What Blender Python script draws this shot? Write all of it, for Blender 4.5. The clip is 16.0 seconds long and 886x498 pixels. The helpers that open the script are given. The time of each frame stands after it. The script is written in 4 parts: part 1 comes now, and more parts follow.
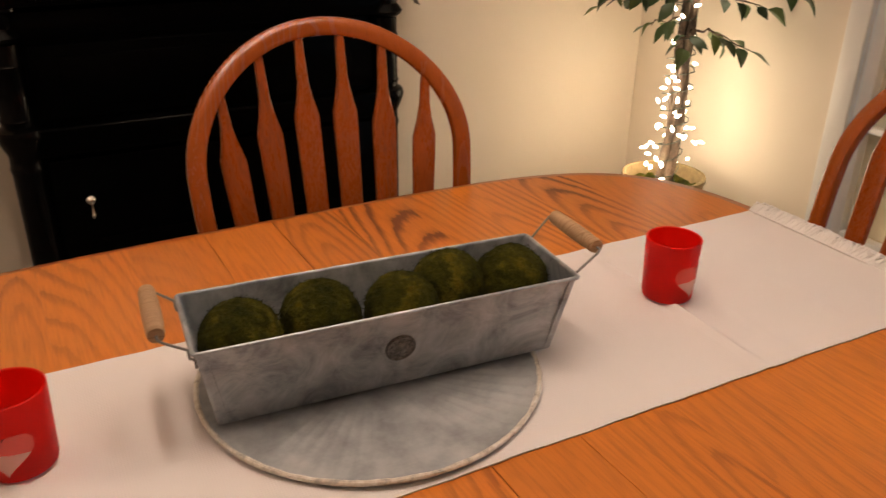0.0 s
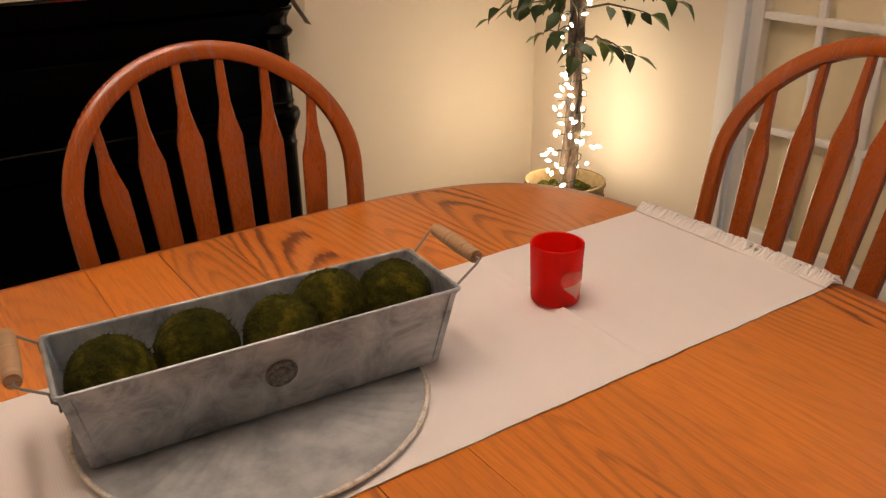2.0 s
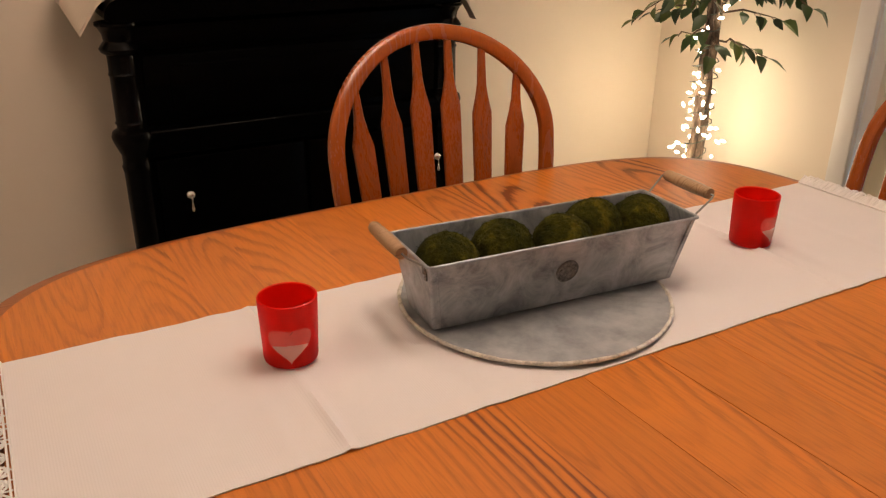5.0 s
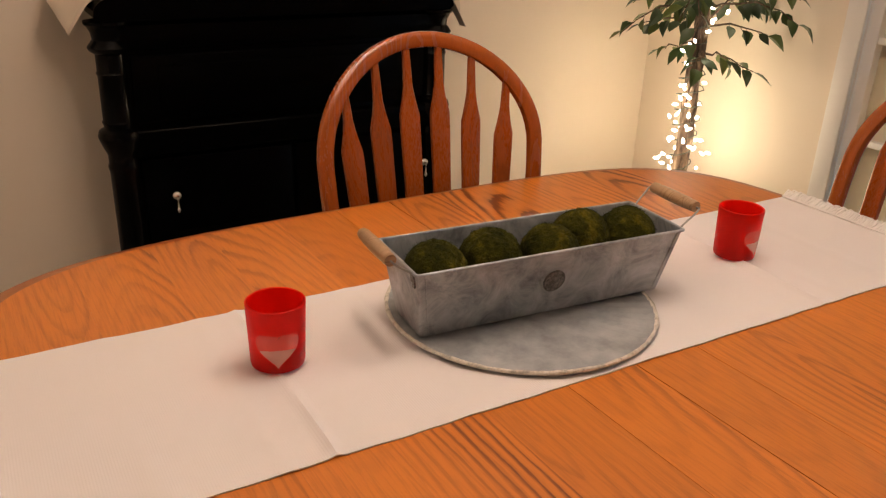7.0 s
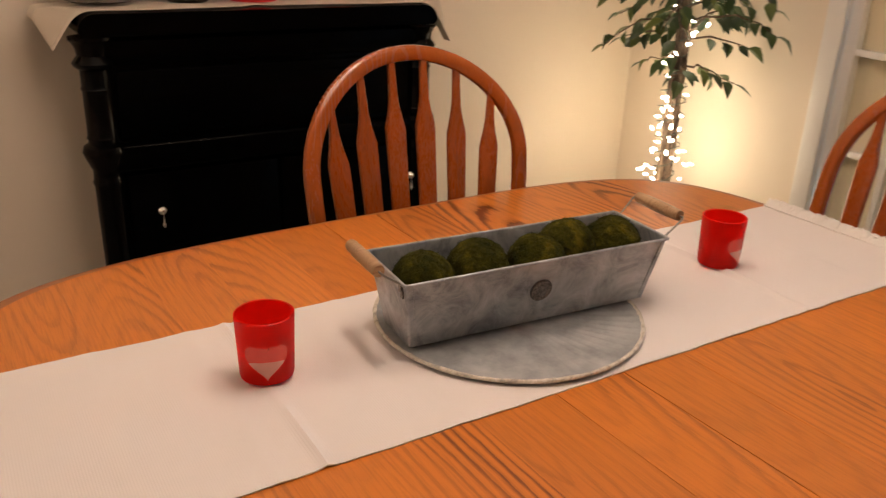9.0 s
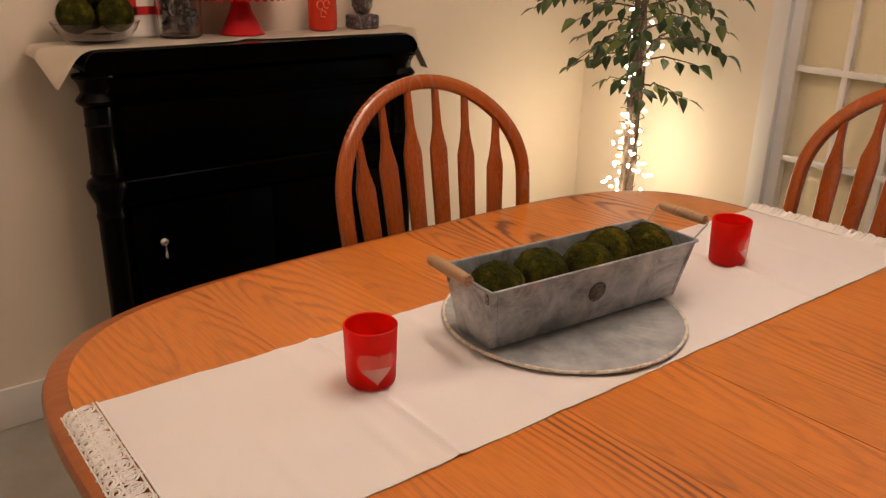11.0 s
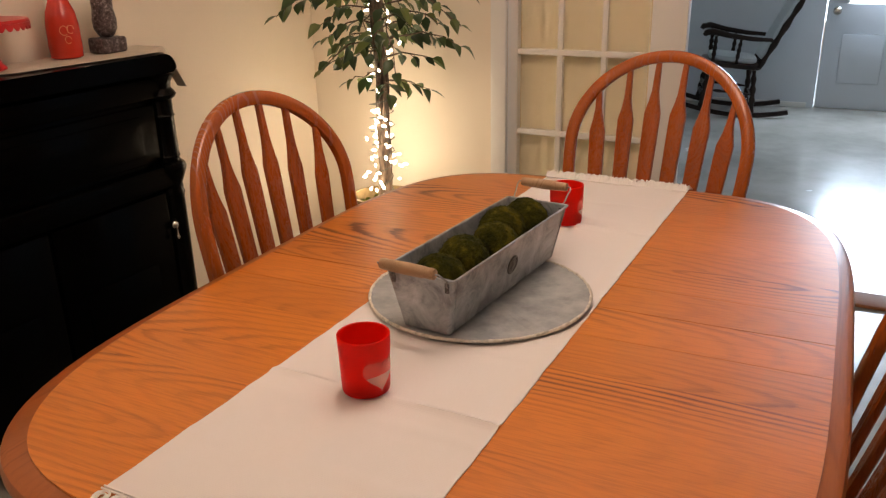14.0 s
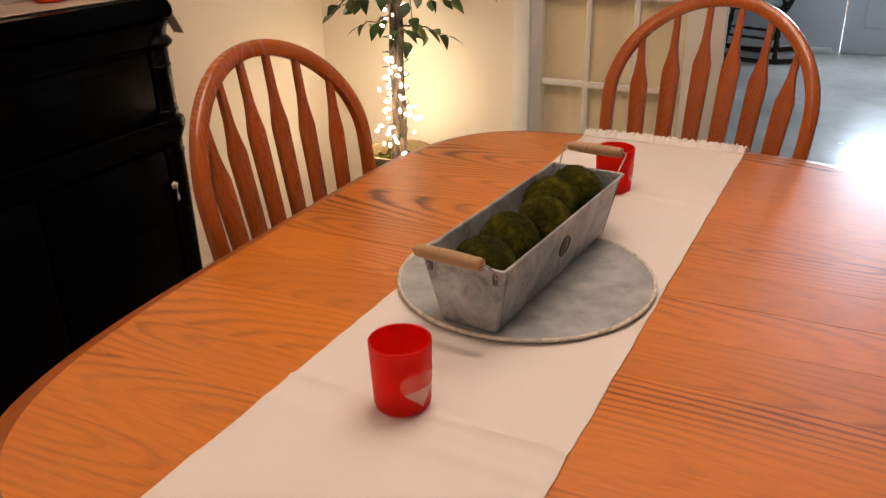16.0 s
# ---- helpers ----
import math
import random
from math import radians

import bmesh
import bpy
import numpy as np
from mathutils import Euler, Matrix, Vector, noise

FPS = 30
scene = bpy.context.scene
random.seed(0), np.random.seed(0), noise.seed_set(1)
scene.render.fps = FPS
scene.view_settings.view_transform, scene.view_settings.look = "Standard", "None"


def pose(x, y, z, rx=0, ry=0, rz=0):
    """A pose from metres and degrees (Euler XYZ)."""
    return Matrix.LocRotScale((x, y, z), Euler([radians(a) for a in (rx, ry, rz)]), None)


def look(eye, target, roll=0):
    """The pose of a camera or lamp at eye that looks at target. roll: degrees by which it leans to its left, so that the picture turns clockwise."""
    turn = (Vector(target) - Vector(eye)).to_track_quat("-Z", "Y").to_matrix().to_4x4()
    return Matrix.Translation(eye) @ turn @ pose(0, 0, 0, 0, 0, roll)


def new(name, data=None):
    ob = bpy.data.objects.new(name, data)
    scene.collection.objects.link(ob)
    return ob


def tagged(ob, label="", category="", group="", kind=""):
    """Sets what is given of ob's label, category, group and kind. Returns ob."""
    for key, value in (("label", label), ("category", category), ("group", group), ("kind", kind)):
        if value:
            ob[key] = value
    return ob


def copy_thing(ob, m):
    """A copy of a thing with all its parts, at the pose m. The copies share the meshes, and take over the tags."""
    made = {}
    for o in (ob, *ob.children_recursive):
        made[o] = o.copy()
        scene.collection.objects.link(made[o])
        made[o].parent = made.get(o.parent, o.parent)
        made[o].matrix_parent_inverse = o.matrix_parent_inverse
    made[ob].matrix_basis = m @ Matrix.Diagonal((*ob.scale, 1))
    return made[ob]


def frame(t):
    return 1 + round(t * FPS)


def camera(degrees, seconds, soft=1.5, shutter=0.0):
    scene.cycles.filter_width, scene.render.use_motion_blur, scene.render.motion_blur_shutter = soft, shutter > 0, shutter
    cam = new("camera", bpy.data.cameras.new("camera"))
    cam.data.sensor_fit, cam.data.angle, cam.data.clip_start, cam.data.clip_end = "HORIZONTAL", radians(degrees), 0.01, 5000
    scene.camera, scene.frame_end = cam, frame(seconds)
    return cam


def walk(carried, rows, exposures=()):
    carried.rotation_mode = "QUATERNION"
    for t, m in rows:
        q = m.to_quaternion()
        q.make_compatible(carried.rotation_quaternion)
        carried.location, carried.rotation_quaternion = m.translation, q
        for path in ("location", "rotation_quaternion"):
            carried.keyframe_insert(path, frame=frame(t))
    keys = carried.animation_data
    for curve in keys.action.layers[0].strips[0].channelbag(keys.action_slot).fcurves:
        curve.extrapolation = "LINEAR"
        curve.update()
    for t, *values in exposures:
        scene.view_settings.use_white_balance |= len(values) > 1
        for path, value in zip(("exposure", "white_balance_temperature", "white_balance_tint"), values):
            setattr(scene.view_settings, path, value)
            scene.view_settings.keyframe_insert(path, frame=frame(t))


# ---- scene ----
cam = camera(57.14, 16.0, soft=1.25, shutter=0.4)
PATH = [
    (0, (-0.2850, -0.6716, 1.2485), (0.2621, 0.3683, 0.6923), 0.69),
    (0.5, (-0.2572, -0.6805, 1.2507), (0.3611, 0.3275, 0.7107), -0.03),
    (1, (-0.2347, -0.6845, 1.2571), (0.4252, 0.3011, 0.7250), -1.28),
    (1.5, (-0.2336, -0.6851, 1.2569), (0.4291, 0.2979, 0.7235), -1.06),
    (2, (-0.2384, -0.6928, 1.2469), (0.4147, 0.2964, 0.7132), -0.78),
    (2.5, (-0.2560, -0.7020, 1.2476), (0.3392, 0.3213, 0.7106), -0.29),
    (3, (-0.2784, -0.7082, 1.2368), (0.1875, 0.3733, 0.6861), 0.12),
    (3.5, (-0.3120, -0.7218, 1.2369), (0.1056, 0.3723, 0.6725), 0.03),
    (4, (-0.4514, -0.7477, 1.2435), (0.0708, 0.3286, 0.7347), 1.30),
    (4.2, (-0.5308, -0.7616, 1.2450), (0.0232, 0.2950, 0.7285), 0.25),
    (6.3, (-0.6236, -0.7851, 1.2604), (-0.0007, 0.2342, 0.7475), 1.94),
    (6.5, (-0.6185, -0.7850, 1.2619), (-0.0008, 0.2387, 0.7516), 1.76),
    (7, (-0.6088, -0.7794, 1.2555), (0.0013, 0.2475, 0.7424), 2.07),
    (7.5, (-0.5858, -0.7727, 1.2525), (0.0079, 0.2593, 0.7305), 2.43),
    (8, (-0.5547, -0.7727, 1.2529), (-0.0348, 0.2937, 0.7214), 0.92),
    (8.5, (-0.5414, -0.7692, 1.2441), (0.0127, 0.2854, 0.7237), 1.36),
    (9, (-0.6152, -0.7850, 1.2542), (0.0188, 0.2378, 0.7624), 1.91),
    (9.2, (-0.6605, -0.7987, 1.2682), (0.0142, 0.1980, 0.7768), 1.00),
    (11.3, (-0.8470, -0.7304, 1.2792), (-0.0690, 0.2103, 0.8323), 1.22),
    (11.5, (-0.8327, -0.6918, 1.2721), (-0.0169, 0.2163, 0.8251), 0.53),
    (12, (-0.8171, -0.6061, 1.2541), (0.0394, 0.2209, 0.7319), 0.77),
    (12.5, (-0.8927, -0.5681, 1.2833), (0.0583, 0.1728, 0.7968), 1.17),
    (13, (-1.0449, -0.5176, 1.2780), (-0.0099, 0.0946, 0.7842), -0.07),
    (13.5, (-1.1240, -0.5068, 1.2863), (-0.0434, 0.0486, 0.8240), -0.31),
    (14, (-1.1338, -0.5038, 1.2959), (-0.0564, 0.0625, 0.8392), -1.31),
    (14.5, (-1.1312, -0.4874, 1.2869), (-0.0748, 0.0927, 0.7997), -0.80),
    (15, (-1.1096, -0.4628, 1.2808), (-0.0528, 0.1158, 0.7926), -0.54),
    (15.5, (-1.0435, -0.3853, 1.2601), (-0.0026, 0.1702, 0.7144), -0.10),
    (16, (-0.9914, -0.3690, 1.2745), (0.0545, 0.1871, 0.7389), -1.36),
]
walk(cam, [(t, look(eye, target, roll)) for t, eye, target, roll in PATH],
     [(0, -0.05), (2, -0.05), (3.5, 0.0), (6.5, 0.05), (9, 0.05), (11.5, 0.05), (12, 0.4), (12.5, 0.42), (13.5, 0.05), (14.5, -0.05), (16, 0.05)])

# ---- light ----
world = bpy.data.worlds.new("world")
scene.world = world
world.use_nodes = True
wn = world.node_tree.nodes
sky = wn.new("ShaderNodeTexSky")
sky.sky_type = "NISHITA"
sky.sun_disc = False
sky.sun_elevation = radians(35)
sky.sun_rotation = radians(60)
world.node_tree.links.new(sky.outputs[0], wn["Background"].inputs[0])
wn["Background"].inputs[1].default_value = 0.12

ROOM = pose(1.60, 1.63, 0)                  # corner of the dining room: door wall along -y, back wall along -x
HUTCH = pose(0.132, 1.29, 0)
Z_TOP = 0.745                               # table top


def lamp(name, kind, m, energy, color, size):
    data = bpy.data.lights.new(name, kind)
    data.energy, data.color = energy, color
    if kind == "AREA":
        data.shape, data.size, data.size_y = "RECTANGLE", size[0], size[1]
    else:
        data.shadow_soft_size = size
    ob = new(name, data)
    ob.matrix_world = m
    return ob


WARM = (1.0, 0.75, 0.595)
for lx, ly in ((0.50, 0.0), (0.28, 0.21), (-0.06, 0.13), (-0.06, -0.13), (0.28, -0.21)):
    lamp("chandelier_bulb", "POINT", pose(lx - 0.10, ly, 2.0), 6.2, WARM, 0.04)
# unseen fill lamp, added to brighten the left side of the room
lamp("left_fill", "AREA", pose(-2.0, 0.6, 2.42), 7.0, WARM, (0.4, 0.4))

# ---- materials ----


def material(name, color, rough=0.5, metal=0.0):
    m = bpy.data.materials.new(name)
    m.use_nodes = True
    b = m.node_tree.nodes["Principled BSDF"]
    b.inputs["Base Color"].default_value = (*color, 1)
    b.inputs["Roughness"].default_value = rough
    b.inputs["Metallic"].default_value = metal
    return m


class Nodes:
    """Short way to wire a node material."""

    def __init__(self, m):
        self.t = m.node_tree
        self.b = m.node_tree.nodes["Principled BSDF"]

    def add(self, kind, **values):
        n = self.t.nodes.new(kind)
        for k, v in values.items():
            n.inputs[k.replace("_", " ")].default_value = v
        return n

    def link(self, a, b):
        self.t.links.new(a, b)

    def coords(self, scale=(1, 1, 1), out="Object", rot=(0, 0, 0)):
        c = self.t.nodes.new("ShaderNodeTexCoord")
        p = self.t.nodes.new("ShaderNodeMapping")
        p.inputs["Scale"].default_value = scale
        p.inputs["Rotation"].default_value = rot
        self.link(c.outputs[out], p.inputs[0])
        return p.outputs[0]

    def noise(self, vec, scale, detail=4.0, rough=0.55, distortion=0.0):
        n = self.add("ShaderNodeTexNoise", Scale=scale, Detail=detail, Roughness=rough, Distortion=distortion)
        self.link(vec, n.inputs["Vector"])
        return n.outputs["Fac"]

    def ramp(self, fac, stops):
        n = self.t.nodes.new("ShaderNodeValToRGB")
        e = n.color_ramp.elements
        while len(e) < len(stops):
            e.new(0.5)
        for el, (p, c) in zip(e, stops):
            el.position, el.color = p, (*c, 1) if len(c) == 3 else c
        self.link(fac, n.inputs[0])
        return n.outputs[0]

    def mix(self, fac, a, b, blend="MIX"):
        n = self.t.nodes.new("ShaderNodeMix")
        n.data_type, n.blend_type = "RGBA", blend
        for v, i in ((fac, 0), (a, 6), (b, 7)):
            if isinstance(v, (int, float)):
                n.inputs[i].default_value = v
            elif isinstance(v, tuple):
                n.inputs[i].default_value = (*v, 1)
            else:
                self.link(v, n.inputs[i])
        return n.outputs[2]

    def math(self, op, a, b=0.0):
        n = self.t.nodes.new("ShaderNodeMath")
        n.operation = op
        for v, i in ((a, 0), (b, 1)):
            if isinstance(v, (int, float)):
                n.inputs[i].default_value = v
            else:
                self.link(v, n.inputs[i])
        return n.outputs[0]

    def color(self, c):
        self.link(c, self.b.inputs["Base Color"])

    def rough(self, c):
        self.link(c, self.b.inputs["Roughness"])

    def bump(self, height, strength=0.3, distance=0.002):
        n = self.add("ShaderNodeBump", Strength=strength, Distance=distance)
        self.link(height, n.inputs["Height"])
        self.link(n.outputs[0], self.b.inputs["Normal"])


def oak(name, light, dark, rough, axis="Y", scale=1.0, coat=0.0, figure=1.0, lines=0.5):
    """Stained oak: cathedral figure in patches, straight dark grain lines, fine pores; strips differ a little by object."""
    m = material(name, light, rough)
    n = Nodes(m)
    info = n.t.nodes.new("ShaderNodeObjectInfo")
    r = n.math("MULTIPLY", info.outputs["Random"], 37.0)

    def along(q):
        v = n.coords({"X": (q * scale, scale, scale), "Y": (scale, q * scale, scale), "Z": (scale, scale, q * scale)}[axis])
        off = n.t.nodes.new("ShaderNodeVectorMath")
        off.operation = "ADD"
        comb = n.t.nodes.new("ShaderNodeCombineXYZ")
        for i in range(3):
            n.link(r, comb.inputs[i])
        n.link(v, off.inputs[0])
        n.link(comb.outputs[0], off.inputs[1])
        return off.outputs[0]

    v = along(0.10)
    field = n.noise(v, 4.8, 1.2, 0.35, 0.1)
    wob = n.math("MULTIPLY", n.noise(along(0.3), 60.0, 2.0), 0.012)
    rings_ = n.math("FRACT", n.math("MULTIPLY", n.math("ADD", field, wob), 30.0))
    ring = n.ramp(rings_, [(0.0, (0.25, 0.25, 0.25)), (0.30, (0, 0, 0)), (0.60, (0.10, 0.10, 0.10)), (0.82, (1, 1, 1)), (0.92, (0.9, 0.9, 0.9)), (1.0, (0.25, 0.25, 0.25))])
    patch = n.ramp(n.noise(along(0.3), 2.6, 1.0), [(0.45, (0.10, 0.10, 0.10)), (0.60, (1, 1, 1))])
    straight = n.ramp(n.noise(along(0.022), 95.0, 2.5, 0.6), [(0.53, (0, 0, 0)), (0.64, (1, 1, 1))])
    pore = n.ramp(n.noise(along(0.05), 320.0, 2.0, 0.6), [(0.48, (0, 0, 0)), (0.66, (1, 1, 1))])
    broad = n.noise(v, 3.0, 2.0)
    grainy = n.math("MULTIPLY", straight, n.ramp(n.noise(along(0.3), 5.0, 1.0), [(0.35, (0.25, 0.25, 0.25)), (0.65, (1, 1, 1))]))
    f = n.math("MULTIPLY", n.math("MULTIPLY", ring, patch), 0.78 * figure)
    f = n.math("MAXIMUM", f, n.math("MULTIPLY", grainy, lines))
    f = n.math("ADD", f, n.math("MULTIPLY", pore, 0.16))
    c = n.mix(f, light, dark)
    c = n.mix(n.math("MULTIPLY", broad, 0.55), c, n.mix(1.0, c, (0.72, 0.62, 0.55), "MULTIPLY"))
    hue = n.add("ShaderNodeHueSaturation")
    n.link(n.math("ADD", n.math("MULTIPLY", info.outputs["Random"], 0.12), 0.94), hue.inputs["Value"])
    n.link(c, hue.inputs["Color"])
    n.color(hue.outputs[0])
    n.rough(n.math("ADD", n.math("MULTIPLY", f, 0.10), rough - 0.03))
    n.bump(f, 0.10, 0.001)
    n.b.inputs["Coat Weight"].default_value = coat
    n.b.inputs["Coat Roughness"].default_value = 0.24
    return m




def oak_board(name, light, dark, rough, coat):
    """Flat-sawn oak boards, grain along local y: nested cathedral rings round an axis that differs from board to board."""
    m = material(name, light, rough)
    n = Nodes(m)
    info = n.t.nodes.new("ShaderNodeObjectInfo")
    rand = info.outputs["Random"]
    sep = n.t.nodes.new("ShaderNodeSeparateXYZ")
    n.link(n.coords(), sep.inputs[0])

    def pick(k, span):
        return n.math("MULTIPLY", n.math("SUBTRACT", n.math("FRACT", n.math("MULTIPLY", rand, k)), 0.5), span)

    def shifted(scale):
        off = n.t.nodes.new("ShaderNodeVectorMath")
        off.operation = "ADD"
        comb = n.t.nodes.new("ShaderNodeCombineXYZ")
        for q in range(3):
            n.link(n.math("MULTIPLY", rand, 41.0), comb.inputs[q])
        n.link(n.coords(scale), off.inputs[0])
        n.link(comb.outputs[0], off.inputs[1])
        return off.outputs[0]

    x = n.math("SUBTRACT", sep.outputs[0], pick(7.31, 0.13))
    y = n.math("MULTIPLY", n.math("SUBTRACT", sep.outputs[1], pick(13.77, 0.9)), 0.15)
    dist = n.math("SQRT", n.math("ADD", n.math("MULTIPLY", x, x), n.math("MULTIPLY", y, y)))
    bend = n.math("MULTIPLY", n.noise(shifted((1, 0.22, 1)), 9.0, 2.0), 0.030)
    ragged = n.math("MULTIPLY", n.noise(shifted((1, 0.12, 1)), 120.0, 4.0, 0.75), 0.0075)
    phase = n.math("FRACT", n.math("MULTIPLY", n.math("ADD", n.math("ADD", dist, bend), ragged), 82.0))
    ring = n.ramp(phase, [(0.0, (0.30, 0.30, 0.30)), (0.25, (0.02, 0.02, 0.02)), (0.55, (0.08, 0.08, 0.08)), (0.78, (0.85, 0.85, 0.85)), (0.93, (1, 1, 1)), (1.0, (0.30, 0.30, 0.30))])
    patch = n.ramp(n.noise(shifted((1, 0.35, 1)), 3.2, 1.0), [(0.44, (0.10, 0.10, 0.10)), (0.56, (0.40, 0.40, 0.40)), (0.66, (1, 1, 1))])
    pore = n.ramp(n.noise(shifted((1, 0.045, 1)), 330.0, 3.0, 0.65), [(0.46, (0, 0, 0)), (0.66, (1, 1, 1))])
    f = n.math("MULTIPLY", n.math("MULTIPLY", ring, patch), 1.1)
    f = n.math("ADD", f, n.math("MULTIPLY", pore, 0.20))
    c = n.mix(f, light, dark)
    broad = n.noise(shifted((1, 0.3, 1)), 4.0, 2.0)
    c = n.mix(n.math("MULTIPLY", broad, 0.5), c, n.mix(1.0, c, (0.74, 0.64, 0.55), "MULTIPLY"))
    hue = n.add("ShaderNodeHueSaturation")
    n.link(n.math("ADD", n.math("MULTIPLY", rand, 0.14), 0.93), hue.inputs["Value"])
    n.link(c, hue.inputs["Color"])
    n.color(hue.outputs[0])
    n.rough(n.math("ADD", n.math("MULTIPLY", f, 0.10), rough - 0.03))
    n.bump(f, 0.12, 0.001)
    n.b.inputs["Coat Weight"].default_value = coat
    n.b.inputs["Coat Roughness"].default_value = 0.24
    return m


OAK_TOP = oak_board("oak_table_top", (0.68, 0.212, 0.021), (0.175, 0.036, 0.004), 0.34, 0.38)
OAK_CHAIR = oak("oak_chair", (0.38, 0.085, 0.011), (0.14, 0.027, 0.004), 0.30, "Z", 2.2, 0.35, 0.35, 0.5)
OAK_BOW = oak("oak_bow", (0.41, 0.098, 0.013), (0.15, 0.030, 0.005), 0.28, "Z", 1.2, 0.4, 0.5, 0.3)
OAK_STRIP = oak("oak_strip", (0.36, 0.13, 0.04), (0.18, 0.06, 0.015), 0.65, "Y", 1.5, 0.0, 0.3, 0.45)
OAK_DARK = oak("oak_edge", (0.40, 0.115, 0.024), (0.18, 0.045, 0.009), 0.34, "X", 1.5, 0.3, 0.3, 0.45)


def painted_wall(name, color, rough=0.75):
    m = material(name, color, rough)
    n = Nodes(m)
    v = n.coords()
    big = n.noise(v, 1.7, 3.0)
    n.color(n.mix(big, tuple(c * 0.94 for c in color), tuple(min(1, c * 1.04) for c in color)))
    n.bump(n.noise(v, 260.0, 3.0), 0.12, 0.001)
    return m


WALL = painted_wall("cream_wall_paint", (0.80, 0.70, 0.565))
TRIM = painted_wall("white_trim_paint", (0.78, 0.76, 0.72), 0.45)
CEILING = painted_wall("ceiling_paint", (0.8, 0.79, 0.76))
WALL_FAR = painted_wall("pale_wall_paint", (0.66, 0.69, 0.73))
MUSLIN = painted_wall("muslin_curtain", (0.76, 0.66, 0.46), 0.9)

BLACK = material("black_lacquer", (0.0008, 0.0008, 0.0008), 0.35)
BLACK.node_tree.nodes["Principled BSDF"].inputs["Specular IOR Level"].default_value = 0.04
n = Nodes(BLACK)
n.rough(n.math("ADD", n.math("MULTIPLY", n.noise(n.coords(), 9.0), 0.14), 0.12))
BLACK_GLOSS = material("black_gloss_lacquer", (0.0015, 0.0015, 0.0015), 0.22)
n = Nodes(BLACK_GLOSS)
n.b.inputs["Specular IOR Level"].default_value = 0.12
n.rough(n.math("ADD", n.math("MULTIPLY", n.noise(n.coords(), 30.0), 0.12), 0.16))
NICKEL = material("nickel", (0.75, 0.72, 0.66), 0.22, 1.0)


def cloth(name, color, scale=700.0, rough=0.9):
    m = material(name, color, rough)
    n = Nodes(m)
    v = n.coords()
    w = n.add("ShaderNodeTexWave", Scale=scale / 6.28)
    n.link(v, w.inputs["Vector"])
    w2 = n.add("ShaderNodeTexWave", Scale=scale / 6.28)
    w2.bands_direction = "Y"
    n.link(v, w2.inputs["Vector"])
    weave = n.math("ADD", w.outputs["Fac"], w2.outputs["Fac"])
    n.color(n.mix(n.noise(v, 6.0, 3.0), tuple(c * 0.93 for c in color), color))
    n.bump(weave, 0.15, 0.0006)
    n.b.inputs["Sheen Weight"].default_value = 0.25
    return m


LINEN = cloth("cream_linen", (0.80, 0.757, 0.735))
FRINGE = cloth("white_cotton_fringe", (0.88, 0.85, 0.81))
TAN_CLOTH = cloth("tan_cloth", (0.55, 0.47, 0.36))

ZINC = material("galvanised_zinc", (0.42, 0.43, 0.43), 0.42, 0.6)
n = Nodes(ZINC)
v = n.coords()
mott = n.noise(v, 19.0, 6.0, 0.7, 0.8)
spang = n.add("ShaderNodeTexVoronoi", Scale=70.0)
n.link(v, spang.inputs["Vector"])
col = n.ramp(mott, [(0.32, (0.16, 0.182, 0.198)), (0.47, (0.34, 0.372, 0.395)), (0.56, (0.42, 0.452, 0.475)), (0.70, (0.58, 0.615, 0.635))])
n.color(n.mix(0.06, col, spang.outputs["Distance"]))
n.rough(n.math("ADD", n.math("MULTIPLY", mott, 0.35), 0.28))
n.bump(mott, 0.15, 0.003)

PLATE = material("weathered_grey_metal", (0.36, 0.35, 0.32), 0.6, 0.35)
n = Nodes(PLATE)
v = n.coords()
pm = n.noise(v, 22.0, 5.0, 0.6)
n.color(n.ramp(pm, [(0.3, (0.25, 0.265, 0.27)), (0.55, (0.40, 0.42, 0.425)), (0.85, (0.55, 0.56, 0.54))]))
n.rough(n.math("ADD", n.math("MULTIPLY", pm, 0.3), 0.42))
n.bump(n.noise(v, 60.0, 4.0), 0.2, 0.0015)
RIM = painted_wall("chipped_cream_rim", (0.72, 0.68, 0.58), 0.6)
n = Nodes(RIM)
n.color(n.ramp(n.noise(n.coords(), 70.0, 5.0, 0.7), [(0.36, (0.40, 0.38, 0.33)), (0.46, (0.62, 0.57, 0.47)), (0.62, (0.76, 0.73, 0.65))]))

MOSS = material("green_moss", (0.05, 0.06, 0.012), 0.95)
n = Nodes(MOSS)
v = n.coords()
mo = n.noise(v, 32.0, 6.0, 0.7)
mb = n.noise(v, 160.0, 4.0, 0.7)
c = n.ramp(mo, [(0.32, (0.012, 0.014, 0.002)), (0.52, (0.058, 0.056, 0.005)), (0.72, (0.20, 0.155, 0.012))])
n.color(n.mix(n.math("MULTIPLY", mb, 0.6), c, (0.014, 0.017, 0.002)))
n.bump(mb, 1.0, 0.006)
n.b.inputs["Specular IOR Level"].default_value = 0.12

WOOD_PALE = oak("pale_turned_wood", (0.46, 0.30, 0.17), (0.26, 0.15, 0.07), 0.5, "X", 4.0)

